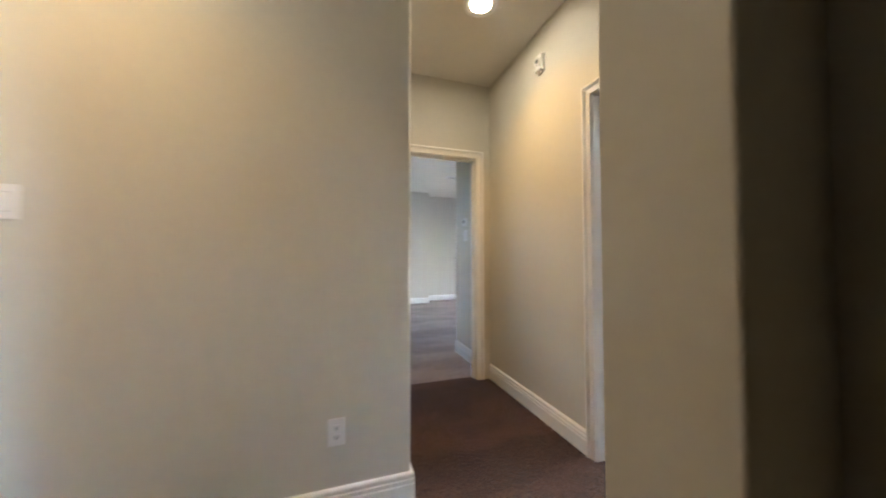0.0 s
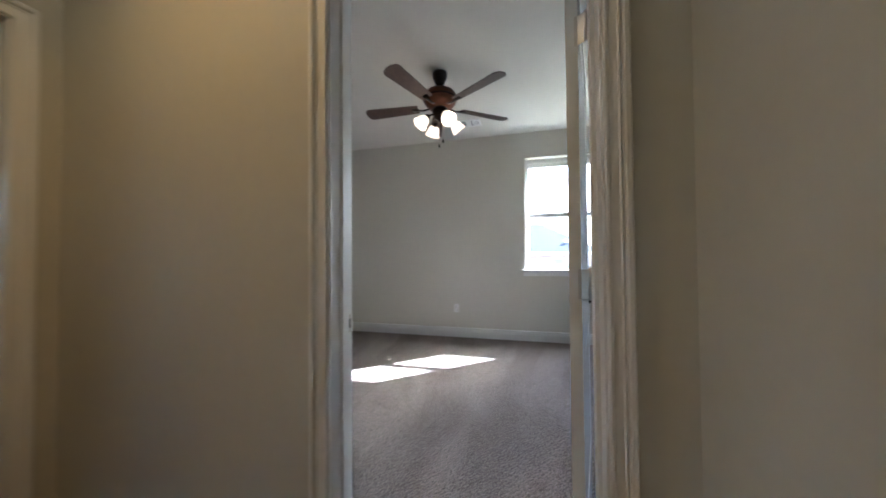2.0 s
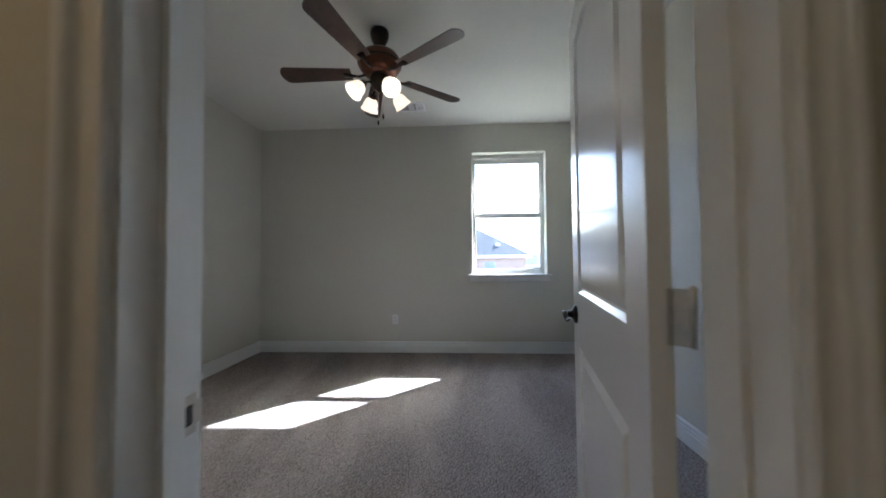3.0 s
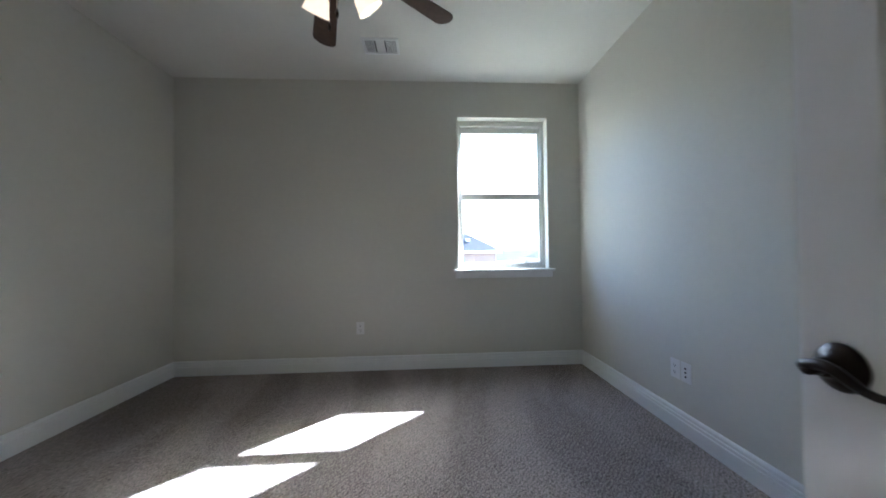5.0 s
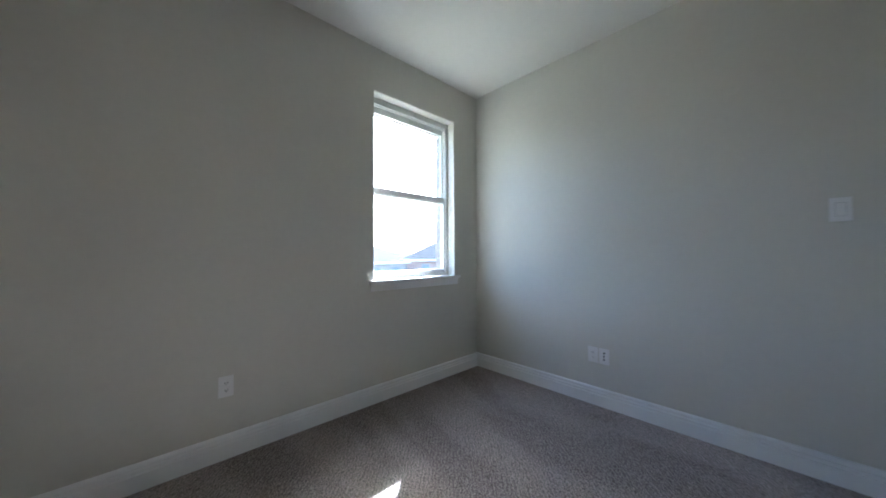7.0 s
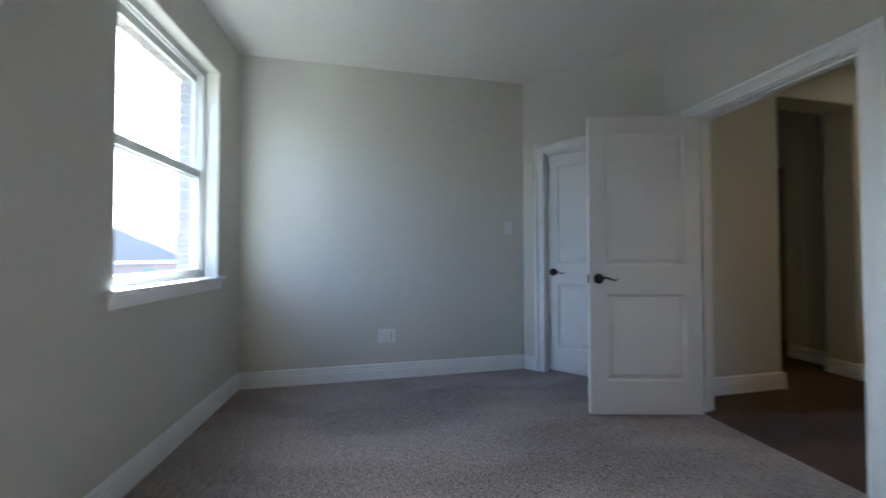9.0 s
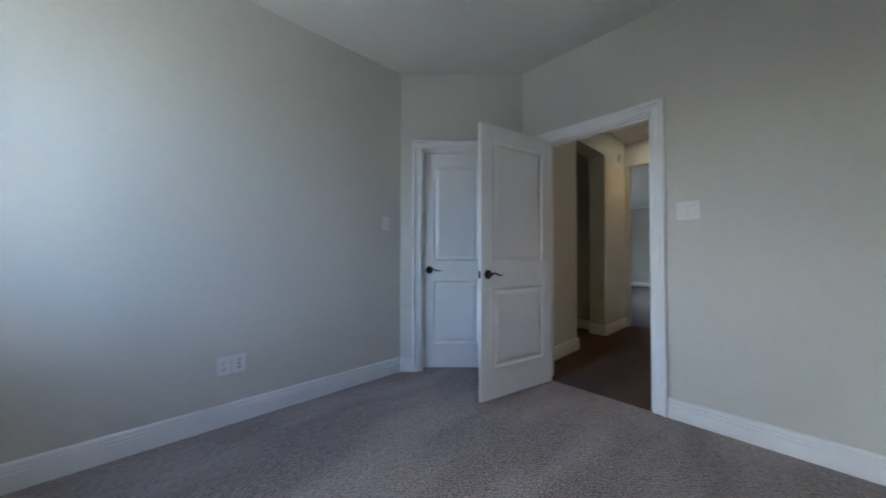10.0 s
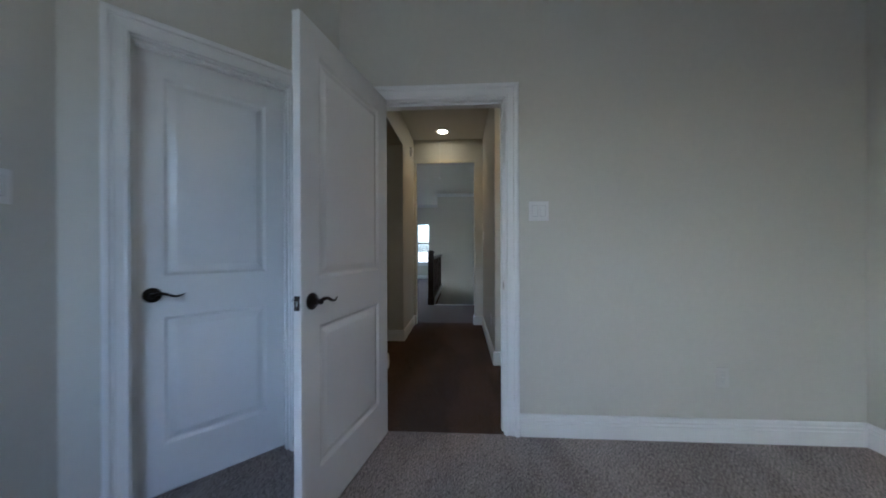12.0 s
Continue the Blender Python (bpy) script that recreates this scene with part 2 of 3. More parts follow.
def sweep(path, profile, m=None, closed=False):
    """A moulding: profile points (offset to the left of the path, height) swept along a flat path with mitred corners."""
    bm = bmesh.new()
    pts = [Vector(p) for p in path]
    n = len(pts)
    rings = []
    for i, p in enumerate(pts):
        before = (p - pts[i - 1]).normalized() if i or closed else None
        after = (pts[(i + 1) % n] - p).normalized() if i < n - 1 or closed else None
        before, after = before or after, after or before
        left = Vector((-before.y - after.y, before.x + after.x)).normalized()
        left /= max(0.2, left.dot(Vector((-after.y, after.x))))
        rings.append([bm.verts.new((*(p + left * o), h)) for o, h in profile])
    k = len(profile)
    for i in range(n if closed else n - 1):
        a, b = rings[i], rings[(i + 1) % n]
        for j in range(k):
            bm.faces.new((a[j], a[(j + 1) % k], b[(j + 1) % k], b[j]))
    if not closed:
        bm.faces.new(rings[0])
        bm.faces.new(rings[-1])
    if m is not None:
        bm.transform(m)
    return bm


def lathe(outline, segs=24, m=None):
    """Turns an outline of (radius, height) round the z axis."""
    bm = bmesh.new()
    rings = []
    for r, z in outline:
        rings.append([bm.verts.new((r * math.cos(2 * math.pi * i / segs), r * math.sin(2 * math.pi * i / segs), z)) for i in range(segs)] if r > 1e-6 else [bm.verts.new((0, 0, z))])
    for a, b in zip(rings, rings[1:]):
        for i in range(segs):
            j = (i + 1) % segs
            loop = [a[i % len(a)], a[j % len(a)], b[j % len(b)], b[i % len(b)]]
            loop = list(dict.fromkeys(loop))
            if len(loop) > 2:
                bm.faces.new(loop)
    for ring in (rings[0], rings[-1]):
        if len(ring) > 2:
            bm.faces.new(ring)
    if m is not None:
        bm.transform(m)
    return bm


def tube(points, radius, segs=10, flat=1.0):
    """A rod through the points; flat squeezes it upright; radius may be a list."""
    bm = bmesh.new()
    pts = [Vector(p) for p in points]
    rs = radius if isinstance(radius, (list, tuple)) else [radius] * len(pts)
    rings = []
    for i, p in enumerate(pts):
        way = (pts[min(i + 1, len(pts) - 1)] - pts[max(i - 1, 0)]).normalized()
        side = way.cross(Vector((0, 0, 1)))
        side = side.normalized() if side.length > 0.01 else Vector((1, 0, 0))
        top = side.cross(way).normalized()
        rings.append([bm.verts.new(p + (side * math.cos(a) + top * math.sin(a) * flat) * rs[i]) for a in (2 * math.pi * k / segs for k in range(segs))])
    for a, b in zip(rings, rings[1:]):
        for i in range(segs):
            bm.faces.new((a[i], a[(i + 1) % segs], b[(i + 1) % segs], b[i]))
    bm.faces.new(rings[0])
    bm.faces.new(rings[-1])
    return bm


# plane frames: x along the wall, y up, z out of the wall into the room
def on_wall(origin, along):
    a = Vector((*along, 0)).normalized()
    up = Vector((0, 0, 1))
    out = a.cross(up)
    m = Matrix((a, up, out)).transposed().to_4x4()
    m.translation = Vector(origin)
    return m


# ---- large structure ----
H = 2.75
XE, YN = 3.315, 3.83
WX = -0.122
DB = (1.018, 1.786)      # bedroom door, clear, along y
DA = (-1.040, -0.266)    # other bedroom's door, clear, along x
DOOR_H = 2.036
WIN = (0.327, 1.20, 0.935, 2.405)
# WA and WB: unseen openings, added to bring daylight into the other bedroom
WA = (4.15, 4.85, 0.90, 2.30)
WB = (-2.25, -1.55, 0.80, 2.30)
JT = 0.018

structure(part("floor", box(-0.004, 3.40, -0.1, 3.90, -0.12, 0.0), CARPET_LIGHT), "grey-beige cut-pile carpet of the bedroom, brushed in streaks", "carpet")
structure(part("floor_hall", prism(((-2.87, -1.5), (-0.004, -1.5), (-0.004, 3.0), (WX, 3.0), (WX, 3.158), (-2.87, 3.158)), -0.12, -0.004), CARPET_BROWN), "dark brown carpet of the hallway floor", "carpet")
structure(part("floor_other_bedroom", prism(((-2.4, 3.158), (WX, 3.158), (WX, 3.90), (3.40, 3.90), (3.40, 8.5), (-2.4, 8.5)), -0.12, -0.002), CARPET_LIGHT), "grey-beige cut-pile carpet of the other bedroom", "carpet")
structure(part("floor_landing", prism(((-2.87, 2.7), (-2.87, -3.1), (-9.9, -3.1), (-9.9, 0.82), (-7.4, 0.82), (-7.4, 0.92), (-4.4, 0.92), (-4.4, 2.7)), -0.25, -0.003), CARPET_LOFT), "taupe carpet of the stair landing", "carpet")
structure(part("ceiling", box(-9.95, 3.55, -3.2, 8.6, H, H + 0.15), CEIL), "white flat ceiling with fine spray texture", "ceiling")

structure(part("wall_west", slab("x", WX, 0, -1.5, 3.95, -0.06, H + 0.02, [(DB[0] - JT, DB[1] + JT, -0.06, DOOR_H + JT)]), PAINT), "greige painted wall with a doorway to the hall")
structure(part("wall_south", slab("y", -0.12, 0, 0, 3.5, -0.06, H + 0.02), PAINT), "plain greige painted bedroom wall")
structure(part("wall_east", slab("x", XE, XE + 0.15, -0.12, 3.95, -0.06, H + 0.02, [WIN[:2] + (WIN[2] - 0.03, WIN[3])], rounded=0.012), PAINT), "greige painted outer wall with a window opening")
structure(part("wall_other_east", slab("x", XE, XE + 0.15, 3.95, 8.5, -0.06, H + 0.02, [WA]), PAINT), "greige painted outer wall of the other bedroom with an added, unseen window")
structure(part("wall_north", slab("y", YN, YN + 0.12, 0, XE, -0.06, H + 0.02), PAINT), "plain greige painted bedroom wall")

# corner wall across the room's corner, with the closet door
CS, CW = Vector((0.818, 0.0)), Vector((0.0, 0.775))
C_LEN = (CW - CS).length
C_ALONG = (CW - CS) / C_LEN
CD = (0.203, 0.828)
diag = slab("y", 0.0, 0.11, 0, C_LEN, -0.06, H + 0.02, [(CD[0] - JT, CD[1] + JT, -0.06, DOOR_H + JT)])
C_M = Matrix(((C_ALONG.x, -C_ALONG.y, 0, CS.x), (C_ALONG.y, C_ALONG.x, 0, CS.y), (0, 0, 1, 0), (0, 0, 0, 1)))
diag.transform(C_M)
structure(part("wall_corner", diag, PAINT), "greige painted wall set diagonally across the corner, with a closet doorway")
structure(part("closet_back", prism(((0.0, 0.0), (0.55, 0.0), (0.0, 0.5)), -0.05, H), PAINT), "plain painted inside of the closet")

# hall
P0, P1 = -1.90, -1.048
structure(part("wall_hall_south", slab("y", 0.62, 0.820, -2.87, WX, -0.06, H + 0.02, [(P0, P1, -0.06, 2.40)], rounded=0.008), PAINT), "warm-lit painted hallway wall with a rounded square opening")
structure(part("wall_hall_north", prism(((-2.87, 1.85), (-1.150, 1.85), (-1.150, 3.065), (-1.27, 3.065), (-1.27, 1.97), (-2.87, 1.97)), -0.06, H + 0.02, rounded=(1,), radius=0.015), PAINT), "painted hallway wall turning a rounded outside corner")
structure(part("wall_hall_end", slab("x", -2.87, -2.75, 0.4, 2.1, -0.06, H + 0.02, [(0.86, 1.725, -0.06, 2.40)], rounded=0.015), PAINT), "painted wall with a tall square opening to the landing")
structure(part("wall_other_door", slab("y", 3.065, 3.185, -2.42, WX, -0.06, H + 0.02, [(DA[0] - JT, DA[1] + JT, -0.06, DOOR_H + JT)]), PAINT), "warm-lit painted wall with a doorway to another bedroom")
# side passage that the walk comes out of
structure(part("wall_passage_east", slab("x", -0.86, -0.74, -1.5, 0.62, -0.06, H + 0.02), PAINT), "unlit painted wall of the side passage")
structure(part("wall_passage_west", slab("x", -2.22, -2.10, -1.5, 0.62, -0.06, H + 0.02, [(-0.55, 0.20, -0.06, 2.05)]), PAINT), "unlit painted wall of the side passage with a dark doorway")
structure(part("wall_passage_south", slab("y", -1.62, -1.5, -2.87, 0.0, -0.06, H + 0.02), PAINT), "unlit painted end wall of the side passage")

# other bedroom
structure(part("wall_other_far", prism(((0.54, 7.97), (0.66, 7.97), (0.66, 8.4), (3.4, 8.4), (3.4, 8.55), (0.54, 8.55)), -0.06, H + 0.02), PAINT), "greige painted far wall with a jog, other bedroom")
structure(part("wall_other_north", slab("y", 7.97, 8.12, -2.42, 0.54, -0.06, H + 0.02, [WB]), PAINT), "greige painted outer wall of the other bedroom with an added, unseen window")
structure(part("wall_other_west", slab("x", -2.42, -2.30, 3.05, 8.5, -0.06, H + 0.02), PAINT), "plain painted wall of the other bedroom")

# landing and stairwell
structure(part("wall_landing_north", slab("y", 2.55, 2.7, -9.9, -2.87, -3.0, H + 0.02), PAINT), "painted wall beside the stairwell")
structure(part("wall_stair_end", slab("x", -7.55, -7.40, 0.83, 2.55, -3.0, H + 0.02), PAINT), "greige painted wall at the end of the stairwell")
WF = (-0.13, 0.37, 0.57, 2.12)
# WS: opening out of view, added so that daylight reaches landing and hall
WS = (-4.9, -3.3, 0.6, 2.3)
structure(part("wall_landing_far", slab("x", -9.9, -9.78, -3.2, 2.7, -0.25, H + 0.02, [WF]), PAINT), "painted outer wall with bright windows beyond the landing")
structure(part("wall_landing_south", slab("y", -3.2, -3.08, -9.9, -2.87, -0.25, H + 0.02, [WS]), PAINT), "painted outer wall beside the landing with an added, unseen window")
structure(part("wall_landing_east", slab("x", -2.99, -2.87, -3.2, 0.45, -0.25, H + 0.02), PAINT), "painted wall of the landing")
structure(part("wall_landing_east_north", slab("x", -2.99, -2.87, 2.05, 2.7, -0.25, H + 0.02), PAINT), "painted wall of the landing")
structure(part("floor_below", box(-9.9, -2.9, -3.1, 2.7, -3.1, -3.0), CARPET_LOFT), "carpeted floor below the stairwell", "floor")
# added out of view: stops daylight coming in under the landing floor
structure(part("light_block_below_south", slab("y", 0.78, 0.90, -9.9, -4.30, -3.0, -0.2), PAINT), "unseen wall added below the railing to block stray daylight")
structure(part("wall_below", slab("x", -4.42, -4.30, 0.5, 2.6, -3.0, -0.2), PAINT), "painted wall below the landing edge")

# mouldings
BASE = [(0, 0), (0.017, 0), (0.017, 0.080), (0.0115, 0.083), (0.0115, 0.087), (0.0165, 0.090), (0.0165, 0.102), (0.0105, 0.105), (0.0105, 0.109), (0.014, 0.112), (0.014, 0.123), (0.010, 0.129), (0.004, 0.132), (0, 0.133)]


def baseboard(path, name="baseboard"):
    structure(part(name, sweep(path, BASE), TRIM), "tall white moulded baseboard with two fine beads", "baseboard")


CASE = [(0.0, 0), (0.0, 0.010), (0.005, 0.014), (0.013, 0.014), (0.016, 0.0085), (0.020, 0.0085), (0.044, 0.012), (0.050, 0.016), (0.053, 0.012), (0.057, 0.012), (0.060, 0.021), (0.066, 0.024), (0.078, 0.024), (0.084, 0.020), (0.086, 0.0)]


def casing(name, m, u0, u1, top, slim=1.0):
    """Moulded door casing in a wall frame: up one side, over and down the other."""
    r = 0.006
    path = [(u1 + r, 0), (u1 + r, top + r), (u0 - r, top + r), (u0 - r, 0)]
    prof = [(-o * slim, h) for o, h in CASE]
    structure(part(name, sweep(path, prof, m), TRIM), "white moulded door casing with stepped profile", "door casing")


def jamb(name, m, u0, u1, top, depth, stop):
    """Jamb boards that line an opening, with a door stop."""
    bm = bmesh.new()
    add_box(bm, u0 - JT, u0, 0, top, -depth, 0)
    add_box(bm, u1, u1 + JT, 0, top, -depth, 0)
    add_box(bm, u0 - JT, u1 + JT, top, top + JT, -depth, 0)
    add_box(bm, u0, u0 + 0.011, 0, top, -stop - 0.034, -stop)
    add_box(bm, u1 - 0.011, u1, 0, top, -stop - 0.034, -stop)
    add_box(bm, u0 + 0.011, u1 - 0.011, top - 0.011, top, -stop - 0.034, -stop)
    bm.transform(m)
    return structure(part(name, bm, TRIM), "white painted door jamb with stop", "door frame")


M_B_ROOM = on_wall((0, 0, 0), (0, 1))        # faces +x
M_B_HALL = on_wall((WX, 0, 0), (0, -1))      # faces -x, runs along -y
M_A_HALL = on_wall((0, 3.065, 0), (1, 0))     # faces -y
M_A_ROOM = on_wall((0, 3.185, 0), (-1, 0))
M_C = C_M @ Matrix(((1, 0, 0, 0), (0, 0, -1, 0), (0, 1, 0, 0), (0, 0, 0, 1)))
casing("door_casing_1", M_B_ROOM, *DB, DOOR_H)
casing("door_casing_2", M_B_HALL, -DB[1], -DB[0], DOOR_H, 0.70)
jamb("door_jamb_1", M_B_ROOM, *DB, DOOR_H, -WX, 0.037)
casing("door_casing_3", M_A_HALL, *DA, DOOR_H, 0.80)
casing("door_casing_4", M_A_ROOM, -DA[1], -DA[0], DOOR_H)
jamb("door_jamb_2", M_A_HALL, *DA, DOOR_H, 0.12, 0.05)
casing("door_casing_5", M_C, *CD, DOOR_H)
jamb("door_jamb_3", M_C, *CD, DOOR_H, 0.11, 0.026)

CO = 0.094   # casing with its reveal
U = Vector((C_ALONG.x, C_ALONG.y))
baseboard([(0, DB[1] + CO), (0, YN), (XE, YN), (XE, 0), (CS.x, 0), tuple(CS + U * (CD[0] - CO))][::-1])
baseboard([tuple(CS + U * (CD[1] + CO)), tuple(CW), (0, DB[0] - CO)][::-1])
baseboard([(WX, 3.065), (WX, DB[1] + 0.067)][::-1])
baseboard([(P1, 0.62), (P1, 0.820), (WX, 0.820)])
baseboard([(-2.75, 0.86), (-2.75, 0.820), (P0, 0.820), (P0, 0.62)])
baseboard([(-1.150, 3.045), (-1.150, 1.85), (-2.75, 1.85), (-2.75, 1.725), (-2.87, 1.725)])
baseboard([(P0, 0.62), (-2.10, 0.62), (-2.10, 0.22)])
baseboard([(-0.86, 0.62), (-0.86, -1.5), (-2.10, -1.5), (-2.10, -0.55)][::-1])
baseboard([(WX, 3.95), (WX, 3.20)][::-1])
baseboard([(-2.3, 7.97), (0.66, 7.97), (0.66, 8.4), (XE, 8.4), (XE, 3.95), (WX, 3.95)][::-1])
baseboard([(-9.78, 0.82), (-9.78, -3.08)])

# ---- bedroom window ----


def window(name, m, u0, u1, z0, z1, label, depth=0.085, stool=True):
    """A single-hung window in a wall frame; z points into the room, the frame sits back from the wall's face."""
    w = structure(new(name), label, "window")
    f = 0.032
    bm = bmesh.new()
    back, front = -depth - 0.075, -depth
    add_box(bm, u0, u0 + f, z0, z1, back, front, 0.003)
    add_box(bm, u1 - f, u1, z0, z1, back, front, 0.003)
    add_box(bm, u0 + f, u1 - f, z1 - 0.05, z1, back, front, 0.003)
    add_box(bm, u0 + f, u1 - f, z0, z0 + 0.018, back, front, 0.003)
    for k in (0.012, 0.022):
        add_box(bm, u0 + f, u1 - f, z1 - 0.056, z1 - 0.05, front - k - 0.004, front - k)
        add_box(bm, u0 + f, u0 + f + 0.006, z0, z1 - 0.05, front - k - 0.004, front - k)
        add_box(bm, u1 - f - 0.006, u1 - f, z0, z1 - 0.05, front - k - 0.004, front - k)
    bm.transform(m)
    part("window_frame", bm, VINYL, w)
    mid = z0 + (z1 - z0) * 0.487
    for lo, hi, d in ((z0 + 0.018, mid + 0.030, 0.012), (mid - 0.030, z1 - 0.05, 0.042)):
        a, b = u0 + f, u1 - f
        bm = bmesh.new()
        r = 0.018
        q0, q1 = front - d - 0.022, front - d
        add_box(bm, a, a + r, lo, hi, q0, q1, 0.003)
        add_box(bm, b - r, b, lo, hi, q0, q1, 0.003)
        add_box(bm, a + r, b - r, hi - 0.054, hi, q0, q1, 0.003)
        add_box(bm, a + r, b - r, lo, lo + 0.040, q0, q1, 0.003)
        bm.transform(m)
        sash = part("sash", bm, VINYL, w)
        bm = box(a + r, b - r, lo + 0.040, hi - 0.054, (q0 + q1) / 2 - 0.002, (q0 + q1) / 2 + 0.002)
        bm.transform(m)
        pane = part("pane", bm, GLASS, sash, "clear glass pane")
        pane.visible_shadow = False
    bm = box((u0 + u1) / 2 - 0.03, (u0 + u1) / 2 + 0.03, mid + 0.018, mid + 0.03, front - 0.05, front - 0.032, 0.004)
    bm.transform(m)
    part("sash_lock", bm, VINYL, w)
    if stool:
        bm = box(u0 - 0.055, u1 + 0.055, z0 - 0.024, z0, 0.0, 0.034, 0.006, 3)
        add_box(bm, u0, u1, z0 - 0.024, z0, -depth, 0.0)
        bm.transform(m)
        part("window_sill", bm, TRIM, w, "white painted window stool")
        bm = sweep([(u1 + 0.035, 0), (u0 - 0.035, 0)], [(0, 0), (0, 0.016), (0.02, 0.014), (0.045, 0.012), (0.06, 0.009), (0.062, 0)], m @ Matrix.Translation((0, z0 - 0.024, 0)))
        part("apron", bm, TRIM, w)
    return w


M_E = on_wall((XE, 0, 0), (0, -1))
window("window_1", M_E, -WIN[1], -WIN[0], WIN[2], WIN[3], "white vinyl single-hung window with a painted stool")
# added out of view, only to light the other bedroom
window("added_window_east", M_E, -WA[1], -WA[0], WA[2], WA[3], "white vinyl single-hung window of the other bedroom", 0.05, False)
M_WB = on_wall((0, 7.97, 0), (1, 0))
window("added_window_north", M_WB, *WB, "white vinyl single-hung window of the other bedroom", 0.02, False)
M_WF = on_wall((-9.78, 0, 0), (0, 1))
window("window_3", M_WF, WF[0], WF[1], WF[2], WF[3], "bright white window at the end of the landing", 0.02, True)
# no such window is in view; it is added as the landing's daylight
M_WS = on_wall((0, -3.08, 0), (-1, 0))
window("added_window_landing", M_WS, -WS[1], -WS[0], WS[2], WS[3], "unseen white vinyl window added to light the landing", 0.02, False)

# ---- doors ----


def lever_set(parent, x, z, y, side):
    """A round rose with a waved lever that points to the hinge; side: +1 or -1, the way the face looks."""
    turn = Matrix.Translation((x, y, z)) @ Matrix.Rotation(radians(-90 * side), 4, "X")
    rose = part("rose", lathe([(0.0, 0.0), (0.034, 0.0), (0.034, 0.004), (0.031, 0.009), (0.022, 0.013), (0.014, 0.017), (0.012, 0.030), (0.0, 0.030)], 28, turn), BRONZE, parent, "dark bronze round rose", True)
    pts, rs = [], []
    for i in range(13):
        a = i / 12
        pts.append((x - 0.006 - 0.118 * a + 0.012, y + side * (0.040 + 0.006 * math.sin(a * math.pi)), z + 0.010 * math.sin(a * 2 * math.pi * 0.95) - 0.004 * a + 0.009 * a * a))
        rs.append(0.011 * (1 - 0.55 * a) if a < 0.9 else 0.0035)
    lev = tube(pts, rs, 10, 0.8)
    part("lever", lev, BRONZE, rose, "", True)
    part("spindle", lathe([(0.0, 0.026), (0.011, 0.026), (0.0115, 0.046), (0.008, 0.049), (0.0, 0.049)], 18, turn), BRONZE, rose, "", True)


def panel(x0, x1, z0, z1, t):
    """A raised panel with sloped sticking, the same on both faces."""
    bm = bmesh.new()
    steps = ((0.0, 0.0), (0.010, 0.007), (0.014, 0.0095), (0.022, 0.0095), (0.044, 0.003), (0.048, 0.002))
    for y, s in ((0.0, 1), (t, -1)):
        rings = []
        for i, d in steps:
            yy = y + s * d
            rings.append([bm.verts.new(c) for c in ((x0 + i, yy, z0 + i), (x1 - i, yy, z0 + i), (x1 - i, yy, z1 - i), (x0 + i, yy, z1 - i))])
        for a, b in zip(rings, rings[1:]):
            for k in range(4):
                bm.faces.new((a[k], a[(k + 1) % 4], b[(k + 1) % 4], b[k]))
        bm.faces.new(rings[-1])
        if s == 1:
            first = rings[0]
        else:
            for k in range(4):
                bm.faces.new((first[k], first[(k + 1) % 4], rings[0][(k + 1) % 4], rings[0][k]))
    return bm


def door(name, place, turn, w, label, both, backset=0.062):
    """A two-panel door leaf, hinge at its origin, leaf along local x, room face towards local +y."""
    d = thing(name, place, label, "door", turn=turn)
    t, z0, z1 = 0.035, 0.014, DOOR_H - 0.004
    s = 0.112 if w > 0.7 else 0.098
    zs = ((0.235, 0.820), (1.010, 1.918))
    leaf = slab("y", 0, t, 0, w, z0, z1, [(s, w - s, a, b) for a, b in zs])
    es = [e for e in leaf.edges if all(abs(v.co.x - w) < 1e-4 or abs(v.co.x) < 1e-4 for v in e.verts) and abs(e.verts[0].co.z - e.verts[1].co.z) > 1]
    bmesh.ops.bevel(leaf, geom=es, offset=0.0025, segments=2, affect="EDGES", profile=0.5)
    body = part("leaf", leaf, DOORW, d)
    for a, b in zs:
        part("panel", panel(s, w - s, a, b, t), DOORW, d)
    lever_set(d, w - backset, 0.925, t, 1)
    if both:
        lever_set(d, w - backset, 0.925, 0.0, -1)
        latch = part("latch_plate", box(w - 0.001, w + 0.0015, t / 2 - 0.0125, t / 2 + 0.0125, 0.925 - 0.028, 0.925 + 0.028, 0.001), BRONZE, d, "dark bronze latch plate")
        part("latch_bolt", prism(((w, t / 2 - 0.007), (w + 0.010, t / 2 + 0.007), (w, t / 2 + 0.007)), 0.915, 0.935), BRIGHT, latch, "bright latch bolt")
        for z in (0.24, 1.045, 1.80):
            h = part("hinge", lathe([(0.0, z - 0.045), (0.006, z - 0.045), (0.006, z + 0.045), (0.003, z + 0.048), (0.0, z + 0.05)], 12, Matrix.Translation((-0.010, -0.022, 0))), NICKEL, d, "satin nickel hinge", True)
            part("hinge_leaf", prism(((-0.013, -0.019), (-0.010, -0.022), (0.0005, 0.0), (0.0005, 0.010), (-0.0015, 0.010), (-0.0015, 0.001)), z - 0.044, z + 0.044), NICKEL, h)
    return d


door("door_hall", (0.026, DB[0] + 0.026, 0), -11.5, 0.758, "white two-panel bedroom door standing wide open on the carpet", True)
c_pt = C_M @ Vector((CD[1] - 0.003, 0.095, 0))
door("closet_door", tuple(c_pt), math.degrees(math.atan2(-C_ALONG.y, -C_ALONG.x)), CD[1] - CD[0] - 0.006, "white two-panel closet door, closed, with dark lever", False, 0.058)

# strike plate on the latch jamb, with its lip
bm = box(-0.036, -0.006, DB[1] - 0.0015, DB[1] + 0.002, 0.875, 0.935, 0.001)
add_box(bm, -0.006, 0.004, DB[1] - 0.0015, DB[1] + 0.002, 0.888, 0.922)
